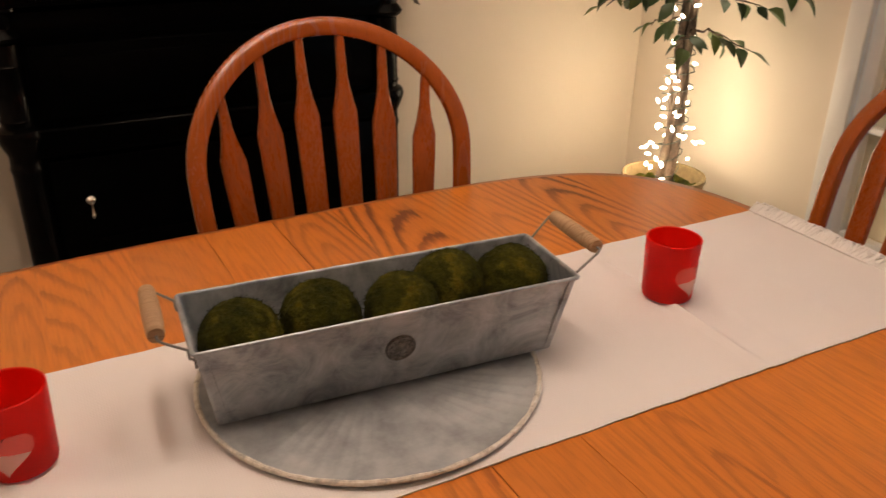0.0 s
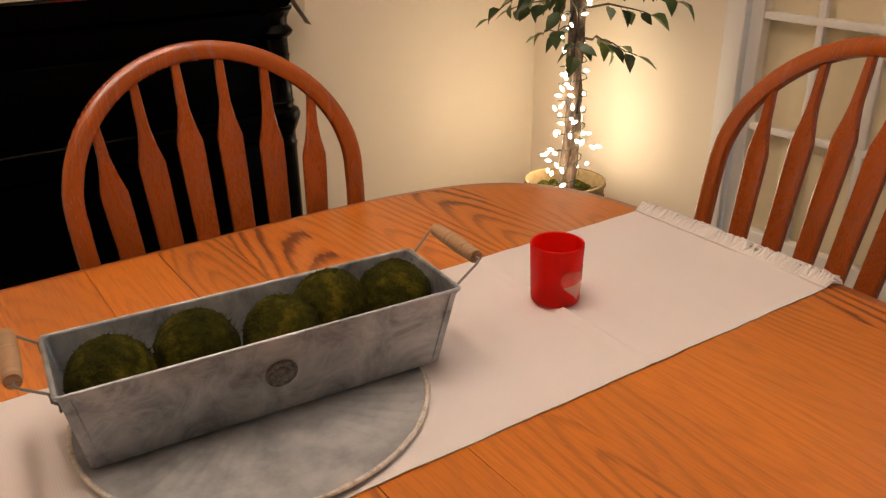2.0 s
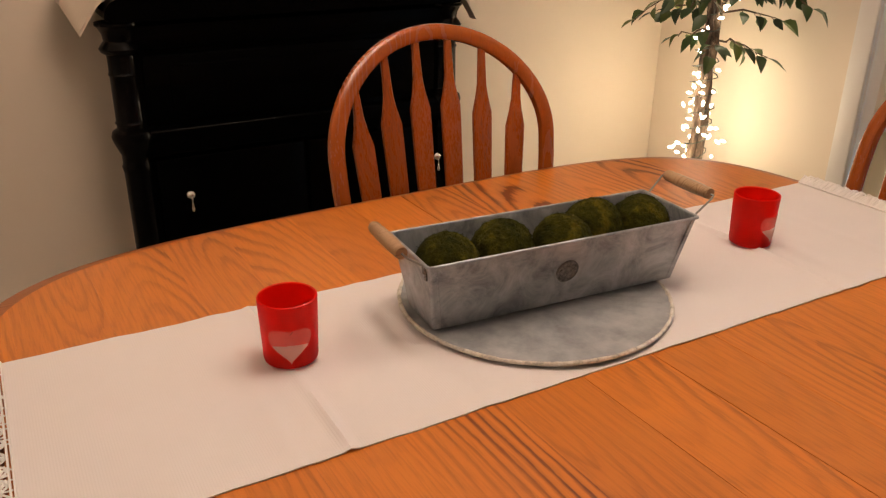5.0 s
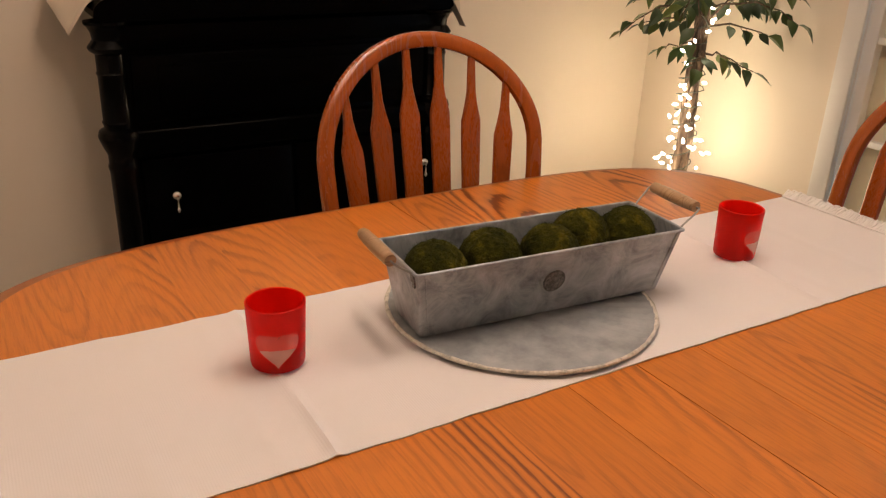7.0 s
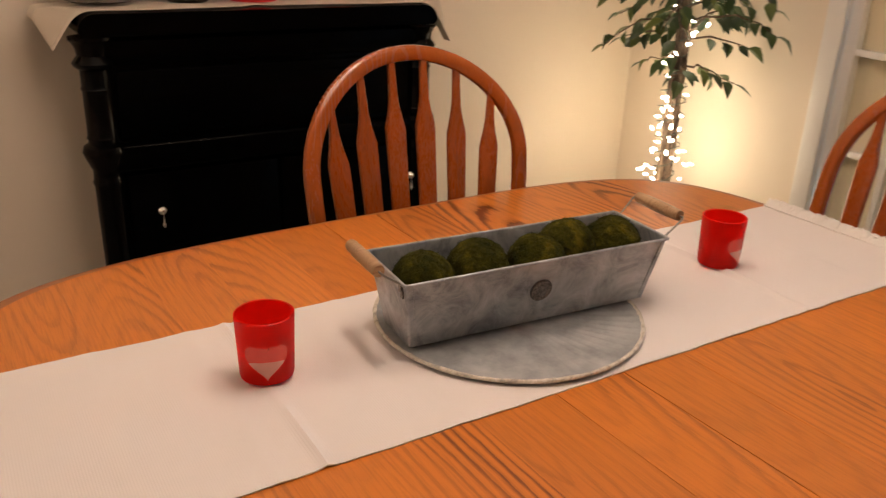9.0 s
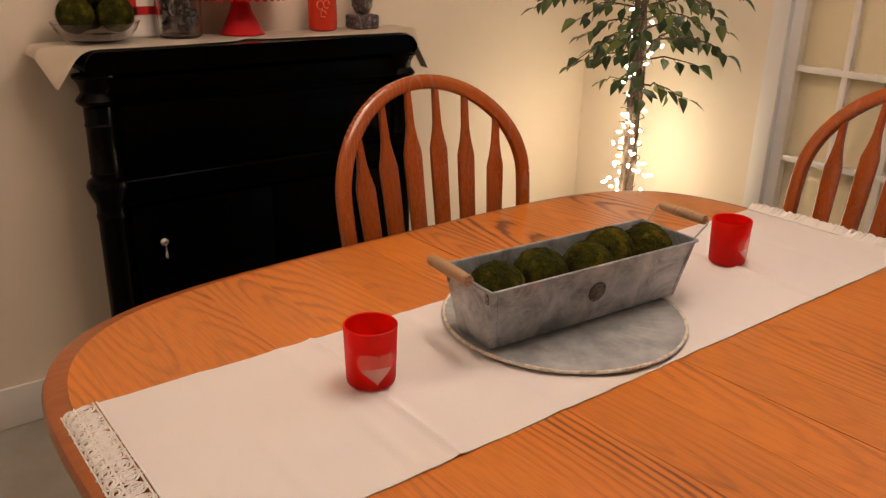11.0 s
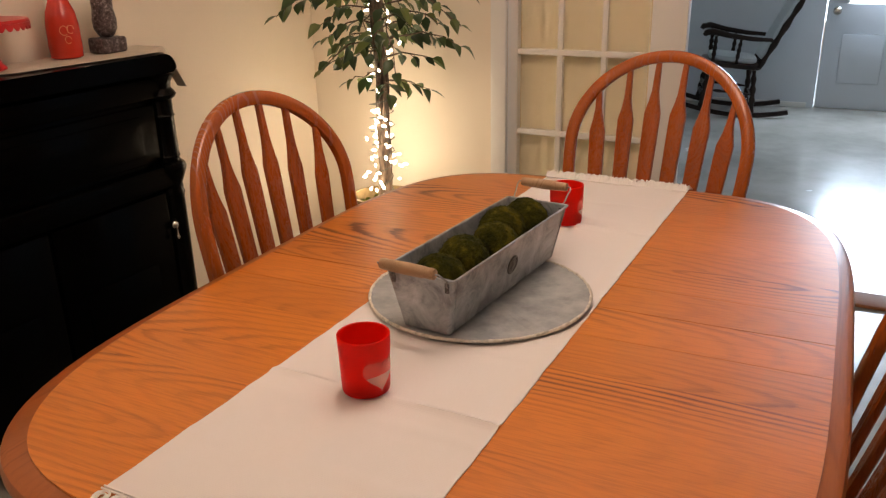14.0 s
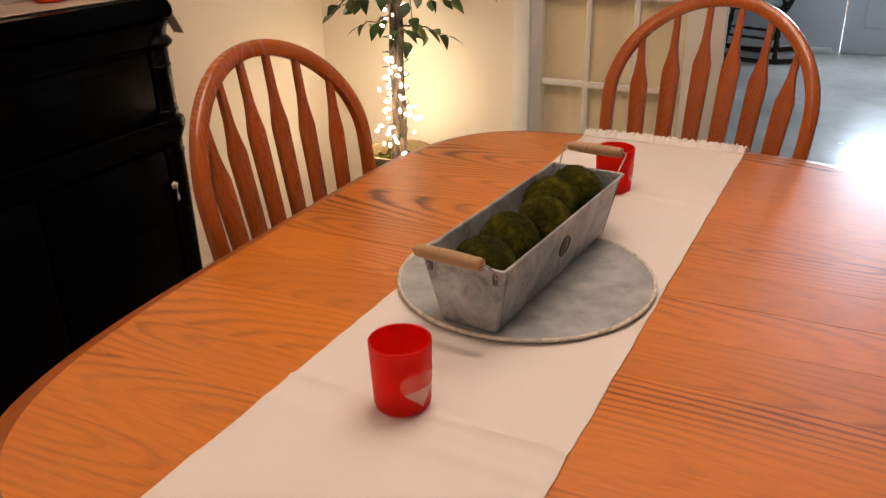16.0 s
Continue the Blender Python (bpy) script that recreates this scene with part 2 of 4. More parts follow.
RED_GLASS = material("red_frosted_glass", (0.70, 0.014, 0.008), 0.34)
n = Nodes(RED_GLASS)
n.bump(n.noise(n.coords(), 320.0), 0.1, 0.0005)
tr = n.add("ShaderNodeBsdfTranslucent", Color=(1.0, 0.055, 0.02, 1))
n.b.inputs["Coat Weight"].default_value = 0.3
n.b.inputs["Transmission Weight"].default_value = 0.55
n.b.inputs["IOR"].default_value = 1.2
ms = n.add("ShaderNodeMixShader", Fac=0.50)
n.link(n.b.outputs[0], ms.inputs[1])
n.link(tr.outputs[0], ms.inputs[2])
n.link(ms.outputs[0], n.t.nodes["Material Output"].inputs["Surface"])
HEART = material("clear_heart_glass", (0.82, 0.085, 0.06), 0.2)
HEART_PALE = material("clear_heart_over_wax", (0.76, 0.36, 0.30), 0.2)
STEEL_WIRE = material("dull_steel_wire", (0.28, 0.28, 0.27), 0.45, 0.8)

GREEN = material("ficus_leaf", (0.045, 0.085, 0.022), 0.42)
n = Nodes(GREEN)
geo = n.t.nodes.new("ShaderNodeNewGeometry")
n.color(n.ramp(geo.outputs["Random Per Island"], [(0.0, (0.020, 0.045, 0.012)), (0.6, (0.045, 0.085, 0.02)), (1.0, (0.12, 0.15, 0.03))]))
GREEN_LEAF = material("ficus_leaf_blade", (0.045, 0.085, 0.022), 0.40)
n = Nodes(GREEN_LEAF)
info_l = n.t.nodes.new("ShaderNodeObjectInfo")
n.color(n.ramp(info_l.outputs["Random"], [(0.0, (0.018, 0.042, 0.010)), (0.6, (0.045, 0.085, 0.02)), (1.0, (0.13, 0.16, 0.03))]))
BARK = material("ficus_bark", (0.16, 0.11, 0.07), 0.85)
n = Nodes(BARK)
v = n.coords((1, 1, 0.35))
bk = n.noise(v, 45.0, 5.0, 0.7)
n.color(n.ramp(bk, [(0.36, (0.025, 0.016, 0.010)), (0.52, (0.11, 0.07, 0.045)), (0.72, (0.26, 0.19, 0.13))]))
n.bump(bk, 0.6, 0.004)
WIRE = material("green_wire", (0.02, 0.03, 0.018), 0.5)
BULB = material("warm_bulb", (1, 0.9, 0.7), 0.4)
n = Nodes(BULB)
n.b.inputs["Emission Color"].default_value = (1.0, 0.86, 0.62, 1)
n.b.inputs["Emission Strength"].default_value = 30.0
WICKER = material("woven_basket", (0.20, 0.12, 0.05), 0.7)
n = Nodes(WICKER)
v = n.coords()
n.color(n.mix(n.noise(v, 60.0), (0.10, 0.06, 0.025), (0.34, 0.24, 0.11)))

FLOOR = material("polished_concrete", (0.33, 0.31, 0.28), 0.24)
n = Nodes(FLOOR)
v = n.coords()
fl = n.noise(v, 1.6, 6.0, 0.6)
n.color(n.ramp(fl, [(0.3, (0.22, 0.20, 0.17)), (0.55, (0.34, 0.32, 0.28)), (0.8, (0.44, 0.42, 0.38))]))
n.rough(n.math("ADD", n.math("MULTIPLY", n.noise(v, 3.0, 3.0), 0.16), 0.16))

# ---- mesh helpers ----


def thing(name, label, category, m=None, group="", kind=""):
    ob = new(name)
    ob.empty_display_size = 0.05
    if m is not None:
        ob.matrix_world = m
    return tagged(ob, label, category, group, kind)


def finish(name, bm, mat, smooth=True, angle=35):
    bmesh.ops.recalc_face_normals(bm, faces=bm.faces)
    me = bpy.data.meshes.new(name)
    bm.to_mesh(me)
    bm.free()
    me.materials.append(mat)
    if smooth:
        me.shade_smooth()
        me.set_sharp_from_angle(angle=radians(angle))
    return me


def part(name, bm, mat, parent, label="", m=None, smooth=True):
    ob = new(name, finish(name, bm, mat, smooth))
    ob.parent = parent
    if m is not None:
        ob.matrix_basis = m
    if label:
        ob["label"] = label
    return ob


def solo(name, bm, mat, label, category, m=None, group="", kind="", smooth=True):
    ob = new(name, finish(name, bm, mat, smooth))
    if m is not None:
        ob.matrix_world = m
    return tagged(ob, label, category, group, kind)


def box(bm, x0, x1, y0, y1, z0, z1, bevel=0.0, m=None, segs=2):
    r = bmesh.ops.create_cube(bm, size=1.0)
    vs = r["verts"]
    bmesh.ops.scale(bm, vec=(x1 - x0, y1 - y0, z1 - z0), verts=vs)
    bmesh.ops.translate(bm, vec=((x0 + x1) / 2, (y0 + y1) / 2, (z0 + z1) / 2), verts=vs)
    if m is not None:
        bmesh.ops.transform(bm, matrix=m, verts=vs)
    if bevel:
        es = list({e for v in vs for e in v.link_edges})
        bmesh.ops.bevel(bm, geom=es, offset=bevel, segments=segs, affect="EDGES", profile=0.5)
    return bm


def boxed(*a, **k):
    return box(bmesh.new(), *a, **k)


def rings(bm, loops, close_ends=(True, True), cyclic=True):
    """Skin a list of point loops of equal length."""
    rows = [[bm.verts.new(p) for p in loop] for loop in loops]
    k = len(rows[0])
    for a, b in zip(rows, rows[1:]):
        for i in range(k if cyclic else k - 1):
            j = (i + 1) % k
            bm.faces.new((a[i], a[j], b[j], b[i]))
    if close_ends[0]:
        bm.faces.new(rows[0][::-1])
    if close_ends[1]:
        bm.faces.new(rows[-1])
    return rows


def lathe(bm, profile, seg=24, m=None, ends=(True, True)):
    loops = [[Vector((r * math.cos(2 * math.pi * i / seg), r * math.sin(2 * math.pi * i / seg), z)) for i in range(seg)] for r, z in profile]
    if m is not None:
        loops = [[m @ p for p in l] for l in loops]
    rings(bm, loops, ends)
    return bm


def turned(*a, **k):
    return lathe(bmesh.new(), *a, **k)


def tube(bm, pts, radius, seg=8, up=(0, 0, 1), section=None):
    """Sweep a round or given flat section along points; radius may be a list."""
    pts = [Vector(p) for p in pts]
    loops = []
    last = Vector(up)
    for i, p in enumerate(pts):
        d = (pts[min(i + 1, len(pts) - 1)] - pts[max(i - 1, 0)]).normalized()
        s = d.cross(last)
        if s.length < 1e-4:
            s = d.cross(Vector((0.3, 0.9, 0.1)))
        s.normalize()
        nrm = s.cross(d).normalized()
        last = nrm if section is None else last
        r = radius[i] if isinstance(radius, (list, tuple)) else radius
        sec = section or [(math.cos(2 * math.pi * k / seg), math.sin(2 * math.pi * k / seg)) for k in range(seg)]
        loops.append([p + s * (a * r) + nrm * (b * r) for a, b in sec])
    rings(bm, loops)
    return bm


def tubed(*a, **k):
    return tube(bmesh.new(), *a, **k)


def slab(outline, z0, z1, round_over=0.0):
    """A flat board of the given outline (counter-clockwise), with rounded upper and lower edges."""
    bm = bmesh.new()
    c = sum((Vector((x, y, 0)) for x, y in outline), Vector()) / len(outline)

    def loop(inset, z):
        out = []
        k = len(outline)
        for i, (x, y) in enumerate(outline):
            a, b = Vector((*outline[i - 1], 0)), Vector((*outline[(i + 1) % k], 0))
            t = (b - a).normalized()
            nn = Vector((t.y, -t.x, 0))
            out.append(Vector((x, y, z)) - nn * inset)
        return out

    r = round_over
    ls = [loop(r, z0), loop(r * 0.3, z0 + r * 0.3), loop(0, z0 + r), loop(0, z1 - r), loop(r * 0.3, z1 - r * 0.3), loop(r, z1)] if r else [loop(0, z0), loop(0, z1)]
    rings(bm, ls)
    return bm

# ---- setting ----
structure = "structure"
W_H = 2.45


def setting(name, bm, mat, label, m=None):
    return solo(name, bm, mat, label, name.split("_")[0], m, kind=structure)


setting("floor", boxed(-8, 8, -8, 6, -0.1, 0.0), FLOOR, "polished grey mottled concrete floor")
setting("ceiling", boxed(-6.5, 5.2, -5.5, 2.2, W_H, W_H + 0.1), CEILING, "plain white ceiling", ROOM)
setting("wall_back", boxed(-4.4, -0.001, -0.13, 0.02, 0, W_H), WALL, "cream painted plaster wall", ROOM)
D0, D1, D2 = -0.970, -1.593, -2.50        # closed leaf from D0 to D1, open doorway on to D2
bm = boxed(0.0, 0.12, D0 + 0.02, 0.12, 0, W_H)
box(bm, 0.0, 0.12, D2, D0 + 0.02, 2.06, W_H)
box(bm, 0.0, 0.12, -5.0, D2, 0, W_H)
setting("wall_door", bm, WALL, "cream painted wall with a wide doorway", ROOM)
setting("floor_strip", boxed(0.40, 0.53, -4.9, -2.2, 0.0005, 0.014, 0.004), OAK_STRIP, "low oak strip laid across the concrete floor", ROOM)
setting("wall_left", boxed(-4.32, -4.2, -5.0, 1.0, 0, W_H), WALL, "cream painted plaster wall", ROOM)
setting("wall_behind", boxed(-4.32, 0.12, -5.12, -5.0, 0, W_H), WALL, "cream painted plaster wall", ROOM)
setting("baseboard", boxed(-4.2, -0.016, -0.144, -0.131, 0, 0.12, 0.004), TRIM, "white painted baseboard", ROOM)
bm = boxed(-0.014, -0.001, -0.90, -0.146, 0, 0.12, 0.004)
setting("baseboard", bm, TRIM, "white painted baseboard", ROOM)
# next room
FAR_U = 4.40
F0, F1 = -2.71, -1.77
bm = boxed(FAR_U, FAR_U + 0.12, F1 + 0.01, 3.0, 0, W_H)
box(bm, FAR_U, FAR_U + 0.12, F0 - 0.01, F1 + 0.01, 2.08, W_H)
box(bm, FAR_U, FAR_U + 0.12, -5.0, F0 - 0.01, 0, W_H)
setting("wall_far", bm, WALL_FAR, "pale painted wall of the entrance room", ROOM)
setting("wall_far_side", boxed(0.12, FAR_U, 1.4, 1.52, 0, W_H), WALL_FAR, "pale painted wall of the entrance room", ROOM)
setting("wall_far_end", boxed(0.12, FAR_U, -5.12, -5.0, 0, W_H), WALL_FAR, "pale painted wall of the entrance room", ROOM)

# ---- table ----


def oval(half_x, half_y, p=2.6, k=96):
    """Outline of an oval table: a squarish ellipse."""
    out = []
    for i in range(k):
        a = 2 * math.pi * i / k
        c, s = math.cos(a), math.sin(a)
        out.append((half_x * math.copysign(abs(c) ** (2 / p), c), half_y * math.copysign(abs(s) ** (2 / p), s)))
    return out


T_MID = (0.030, -0.021)
T_HX, T_HY, T_P = 0.735, 0.521, 4.2
table = thing("dining_table", "oval honey-oak dining table with pedestal, bare around a runner", "table", pose(T_MID[0], T_MID[1], 0, 0, 0, 1.5))
outline = oval(T_HX, T_HY, T_P)
rim = part("edge_band", slab(outline, Z_TOP - 0.034, Z_TOP - 0.003, 0.012), OAK_DARK, table, "rounded oak edge")
# boards of the top, glued up side by side, grain across the table
cuts = [-0.78, -0.655, -0.545, -0.43, -0.335, -0.215, -0.105, 0.0, 0.10, 0.215, 0.31, 0.425, 0.535, 0.64, 0.78]


def half_width(x, hx, hy, p):
    return hy * max(0.0, 1 - (abs(x) / hx) ** p) ** (1 / p)


for a, b in zip(cuts, cuts[1:]):
    bm = bmesh.new()
    hx, hy = T_HX - 0.030, T_HY - 0.026
    gap = 0.0007 if abs(a) < 1e-6 or abs(b) < 1e-6 else 0.00005
    a2, b2 = max(a + gap, -hx + 0.001), min(b - gap, hx - 0.001)
    xs = [a2 + (b2 - a2) * i / 10 for i in range(11)]
    mid = (a2 + b2) / 2
    up = [(x - mid, half_width(x, hx, hy, T_P)) for x in xs]
    ol = [(x, -y) for x, y in up] + [(x, y) for x, y in reversed(up)]
    bottom = [Vector((x, y, Z_TOP - 0.02)) for x, y in ol]
    top = [Vector((x, y, Z_TOP)) for x, y in ol]
    rings(bm, [bottom, top])
    part("board", bm, OAK_TOP, table, m=pose(mid, 0, 0), smooth=False)
part("apron", slab(oval(T_HX - 0.12, T_HY - 0.12, T_P), Z_TOP - 0.10, Z_TOP - 0.036, 0.004), OAK_DARK, table)
part("pedestal", turned([(0.12, 0.0), (0.13, 0.08), (0.09, 0.14), (0.075, 0.3), (0.11, 0.42), (0.12, 0.5), (0.08, 0.56), (0.15, 0.645)], 32), OAK_DARK, table)
for i in range(4):
    bm = tubed([(0.08, 0, 0.18), (0.2, 0, 0.17), (0.33, 0, 0.09), (0.42, 0, 0.03)], [0.045, 0.042, 0.036, 0.03], 10)
    part("pedestal_foot", bm, OAK_DARK, table, m=pose(0, 0, 0, 0, 0, 45 + 90 * i))

# ---- runner ----
R_X0, R_X1, R_Y0, R_Y1 = -0.649, 0.719, -0.167, 0.176


def draped(bm, x0, x1, y0, y1, z, nx, ny, rise):
    vs = [[bm.verts.new((x0 + (x1 - x0) * i / nx, y0 + (y1 - y0) * j / ny + (0.0005 * math.sin(i * 0.21 + j) + 0.0003 * math.sin(i * 0.53)) * (j in (0, ny)), z + rise(x0 + (x1 - x0) * i / nx, y0 + (y1 - y0) * j / ny))) for j in range(ny + 1)] for i in range(nx + 1)]
    for i in range(nx):
        for j in range(ny):
            bm.faces.new((vs[i][j], vs[i + 1][j], vs[i + 1][j + 1], vs[i][j + 1]))


def runner_rise(x, y):
    h = 0.0
    for cx, w, hgt in ((-0.357, 0.0055, 0.0062), (0.39, 0.0055, 0.0062), (-0.405, 0.012, 0.0025), (0.44, 0.014, 0.002), (-0.2, 0.01, 0.0016), (0.2, 0.01, 0.0016), (0.56, 0.012, 0.002), (-0.52, 0.012, 0.0016)):
        h += hgt * math.exp(-((x - cx) / w) ** 2)
    h = h * (0.65 + 0.35 * math.sin(y * 17 + x * 5)) + 0.0009 * noise.noise(Vector((x * 9, y * 9, 3)))
    h += 0.0006 * math.sin(x * 31 + 2 * math.sin(y * 19)) + 0.0006 * math.sin(y * 41 + x * 7)
    near = min(y - R_Y0, R_Y1 - y) / 0.03          # edges lie flat but for the folds
    if near < 1:
        h *= 0.45 + 0.55 * max(0.0, near)
    return max(h, -0.0003)


runner = thing("table_runner", "long cream linen runner with white lace and fringe ends", "table runner", pose(0, 0, 0))
bm = bmesh.new()
draped(bm, R_X0, R_X1, R_Y0, R_Y1, Z_TOP + 0.0021, 300, 34, runner_rise)
r = bmesh.ops.extrude_face_region(bm, geom=bm.faces[:])
bmesh.ops.translate(bm, vec=(0, 0, -0.0016), verts=[g for g in r["geom"] if isinstance(g, bmesh.types.BMVert)])
part("cloth", bm, LINEN, runner)
rnd = random.Random(4)
bm = bmesh.new()
k = 460
for i in range(k):
    y = R_Y0 + (R_Y1 - R_Y0) * (i + rnd.random()) / k
    ln = 0.026 + 0.020 * rnd.random()
    bend = (rnd.random() - 0.5) * 0.034
    tube(bm, [(R_X1, y, Z_TOP + 0.003), (R_X1 + ln * 0.5, y + bend * 0.4, Z_TOP + 0.006 + 0.010 * rnd.random()), (R_X1 + ln, y + bend, Z_TOP + 0.0025)], 0.0016, 5)
tagged(part("fringe", bm, FRINGE, runner, "knotted white cotton fringe"), kind="stuff")


def lace_at(d, y):
    """A point d metres out along the lace, which lies on the top and then falls over the rounded edge."""
    lie = 0.030
    z = Z_TOP + 0.0042 + 0.0012 * math.sin(y * 60) * min(1.0, d / 0.02)
    if d <= lie:
        return Vector((R_X0 - d, y, z))
    q = min(1.0, (d - lie) / 0.030)
    return Vector((R_X0 - lie - 0.020 * math.sin(q * 1.3) - 0.15 * max(0.0, d - 0.06), y, z - 0.030 * (1 - math.cos(q * 1.45)) - 0.8 * max(0.0, d - 0.06)))


LACE_L = 0.068
bm = bmesh.new()
for d in (0.0, 0.004, 0.026, 0.044):
    tube(bm, [lace_at(d, R_Y0 + (R_Y1 - R_Y0) * i / 60) for i in range(61)], 0.0013, 5)
for row, (d0, rad) in enumerate(((0.015, 0.0095), (0.035, 0.0080))):
    count = 15 if row == 0 else 19
    for i in range(count):
        y = R_Y0 + 0.011 + (R_Y1 - R_Y0 - 0.022) * i / (count - 1)
        for f in (1.0, 0.55):
            tube(bm, [lace_at(d0 + rad * f * math.cos(a * 0.5236), y + rad * f * math.sin(a * 0.5236)) for a in range(13)], 0.0015, 4)
for i in range(150):
    y0, y1 = R_Y0 + (R_Y1 - R_Y0) * rnd.random(), (rnd.random() - 0.5) * 0.016
    y1 = min(R_Y1, max(R_Y0, y0 + y1))
    d0, d1 = rnd.random() * 0.02, 0.026 + rnd.random() * 0.018
    tube(bm, [lace_at(d0 + (d1 - d0) * f, y0 + (y1 - y0) * f) for f in (0, 0.33, 0.66, 1)], 0.0010, 4)
for i in range(16):                                   # scalloped hem
    ya = R_Y0 + (R_Y1 - R_Y0) * i / 16
    tube(bm, [lace_at(0.044 + (LACE_L - 0.044) * math.sin(math.pi * f / 8), ya + (R_Y1 - R_Y0) / 16 * f / 8) for f in range(9)], 0.0016, 5)
    tube(bm, [lace_at(0.044 + 0.5 * (LACE_L - 0.044) * math.sin(math.pi * f / 8), ya + (R_Y1 - R_Y0) / 16 * f / 8) for f in range(9)], 0.0012, 4)
part("lace_band", bm, FRINGE, runner, "white crocheted lace edging over the table edge")

# ---- charger plate ----
PL = (-0.0077, 0.0208)
PL_R = 0.1843
plate = thing("charger_plate", "round weathered grey metal charger with chipped cream rim", "plate", pose(PL[0], PL[1], Z_TOP + 0.0038))
seg = 180
bm = bmesh.new()
prof = [(0.02, 0.0), (0.13, 0.0), (0.15, 0.001), (PL_R, 0.0035), (PL_R, 0.006), (0.150, 0.0040), (0.120, 0.0036), (0.09, 0.0034), (0.065, 0.0032), (0.02, 0.0032)]
loops = []
for r_, z_ in prof:
    loops.append([Vector((r_ * math.cos(2 * math.pi * i / seg), r_ * math.sin(2 * math.pi * i / seg), z_ + ((-0.0011 if i % 3 == 0 else 0.0003) * min(1.0, (r_ - 0.05) / 0.08) if r_ > 0.06 and 0.003 < z_ != 0.0035 else 0))) for i in range(seg)])
rings(bm, loops)
part("dish", bm, PLATE, plate)
rnd = random.Random(9)
bm = bmesh.new()
seg = 240
pts, radii = [], []
for i in range(seg + 1):
    a = 2 * math.pi * i / seg
    c, sn = math.cos(a), math.sin(a)
    worn = noise.noise(Vector((c * 9, sn * 9, 2.0))) + 0.6 * noise.noise(Vector((c * 34, sn * 34, 7.0)))
    pts.append(((PL_R - 0.002) * c, (PL_R - 0.002) * sn, 0.0050 + 0.0004 * worn))
    radii.append(0.0027 + 0.0007 * worn)
tube(bm, pts, radii, 8)
part("rim", bm, RIM, plate, "scalloped cream rim with chipped paint")

# ---- galvanised trough ----
TROUGH = pose(0.0080, 0.0180, Z_TOP + 0.0112, 0, 0, -4.05)
trough = thing("trough_planter", "galvanised zinc trough with wooden bail handles holding moss balls", "planter", TROUGH)
TL, TW, BL, BW, TH = 0.399, 0.118, 0.369, 0.080, 0.0955


def trough_loop(l, w, z, r=0.004):
    pts = []
    for sx, sy, a0 in ((1, 1, 0), (-1, 1, 90), (-1, -1, 180), (1, -1, 270)):
        for k in range(4):
            a = radians(a0 + 30 * k)
            pts.append(Vector((sx * (l / 2 - r) + r * math.cos(a), sy * (w / 2 - r) + r * math.sin(a), z)))
    return pts


bm = bmesh.new()
th = 0.0016
rings(bm, [trough_loop(BL, BW, 0), trough_loop(TL, TW, TH), trough_loop(TL - 2 * th, TW - 2 * th, TH), trough_loop(BL - 2 * th, BW - 2 * th, 0.003)])
part("body", bm, ZINC, trough)
bm = bmesh.new()
lp = trough_loop(TL + 0.002, TW + 0.002, TH - 0.0005)
tube(bm, lp + [lp[0]], 0.0022, 8)
part("rolled_rim", bm, ZINC, trough)
for sx in (-1, 1):
    bm = tubed([(sx * (BL / 2 - 0.010), -BW / 2 - 0.0004, 0.002), (sx * (TL / 2 - 0.010), -TW / 2 - 0.0004, TH - 0.002)], 0.0009, 6)
    part("folded_seam", bm, ZINC, trough)
BADGE = material("tarnished_badge", (0.14, 0.14, 0.13), 0.5, 0.7)
n = Nodes(BADGE)
n.color(n.ramp(n.noise(n.coords(), 260.0, 4.0, 0.7), [(0.38, (0.10, 0.10, 0.09)), (0.66, (0.26, 0.265, 0.26))]))
n.bump(n.noise(n.coords(), 260.0, 4.0, 0.7), 0.5, 0.001)
f_tilt = math.degrees(math.atan2((TW - BW) / 2, TH))
bm = turned([(0.0165, 0), (0.0165, 0.0012), (0.0145, 0.0024), (0.0125, 0.0008), (0.0085, 0.0008), (0.0065, 0.0022), (0.001, 0.0026)], 32)
badge = part("badge", bm, BADGE, trough, "small round tarnished embossed badge", m=pose(0, -(BW + TW) / 4 - 0.0005, TH * 0.52, 90 + f_tilt - 0.0, 0, 0))
GRIP_RISE = {-1: (0.028, 0.022), 1: (0.030, 0.028)}
for sgn in (-1, 1):
    out, up = GRIP_RISE[sgn]
    xe = sgn * TL / 2
    yw = 0.052
    e = Vector((xe + sgn * out, 0, TH + up - 0.004))
    for sy in (-1, 1):
        bm = tubed([(xe - sgn * 0.002, sy * 0.048, TH - 0.014), (xe + sgn * 0.003, sy * 0.048, TH - 0.010), (xe + sgn * 0.004, sy * 0.0495, TH), (e.x - sgn * 0.004, sy * 0.0525, e.z - 0.004), (e.x, sy * 0.0515, e.z), (e.x, sy * 0.040, e.z)], 0.0014, 8)
        part("bail_wire", bm, STEEL_WIRE, trough)
        bm = boxed(xe - 0.0012, xe + 0.0012, sy * 0.046 - 0.0035, sy * 0.046 + 0.0035, TH - 0.022, TH - 0.006, 0.001)
        part("ear", bm, BADGE, trough, "tarnished handle lug", m=pose(sgn * -0.0018, 0, 0))
    pf = [(0.004, -0.046), (0.0075, -0.045), (0.0085, -0.038), (0.0078, -0.033), (0.0088, -0.026), (0.0092, 0), (0.0088, 0.026), (0.0078, 0.033), (0.0085, 0.038), (0.0075, 0.045), (0.004, 0.046)]
    bm = turned(pf, 18, pose(0, 0, 0, 90, 0, 0))
    part("grip", bm, WOOD_PALE, trough, "pale turned wooden grip", m=pose(e.x, 0, e.z))


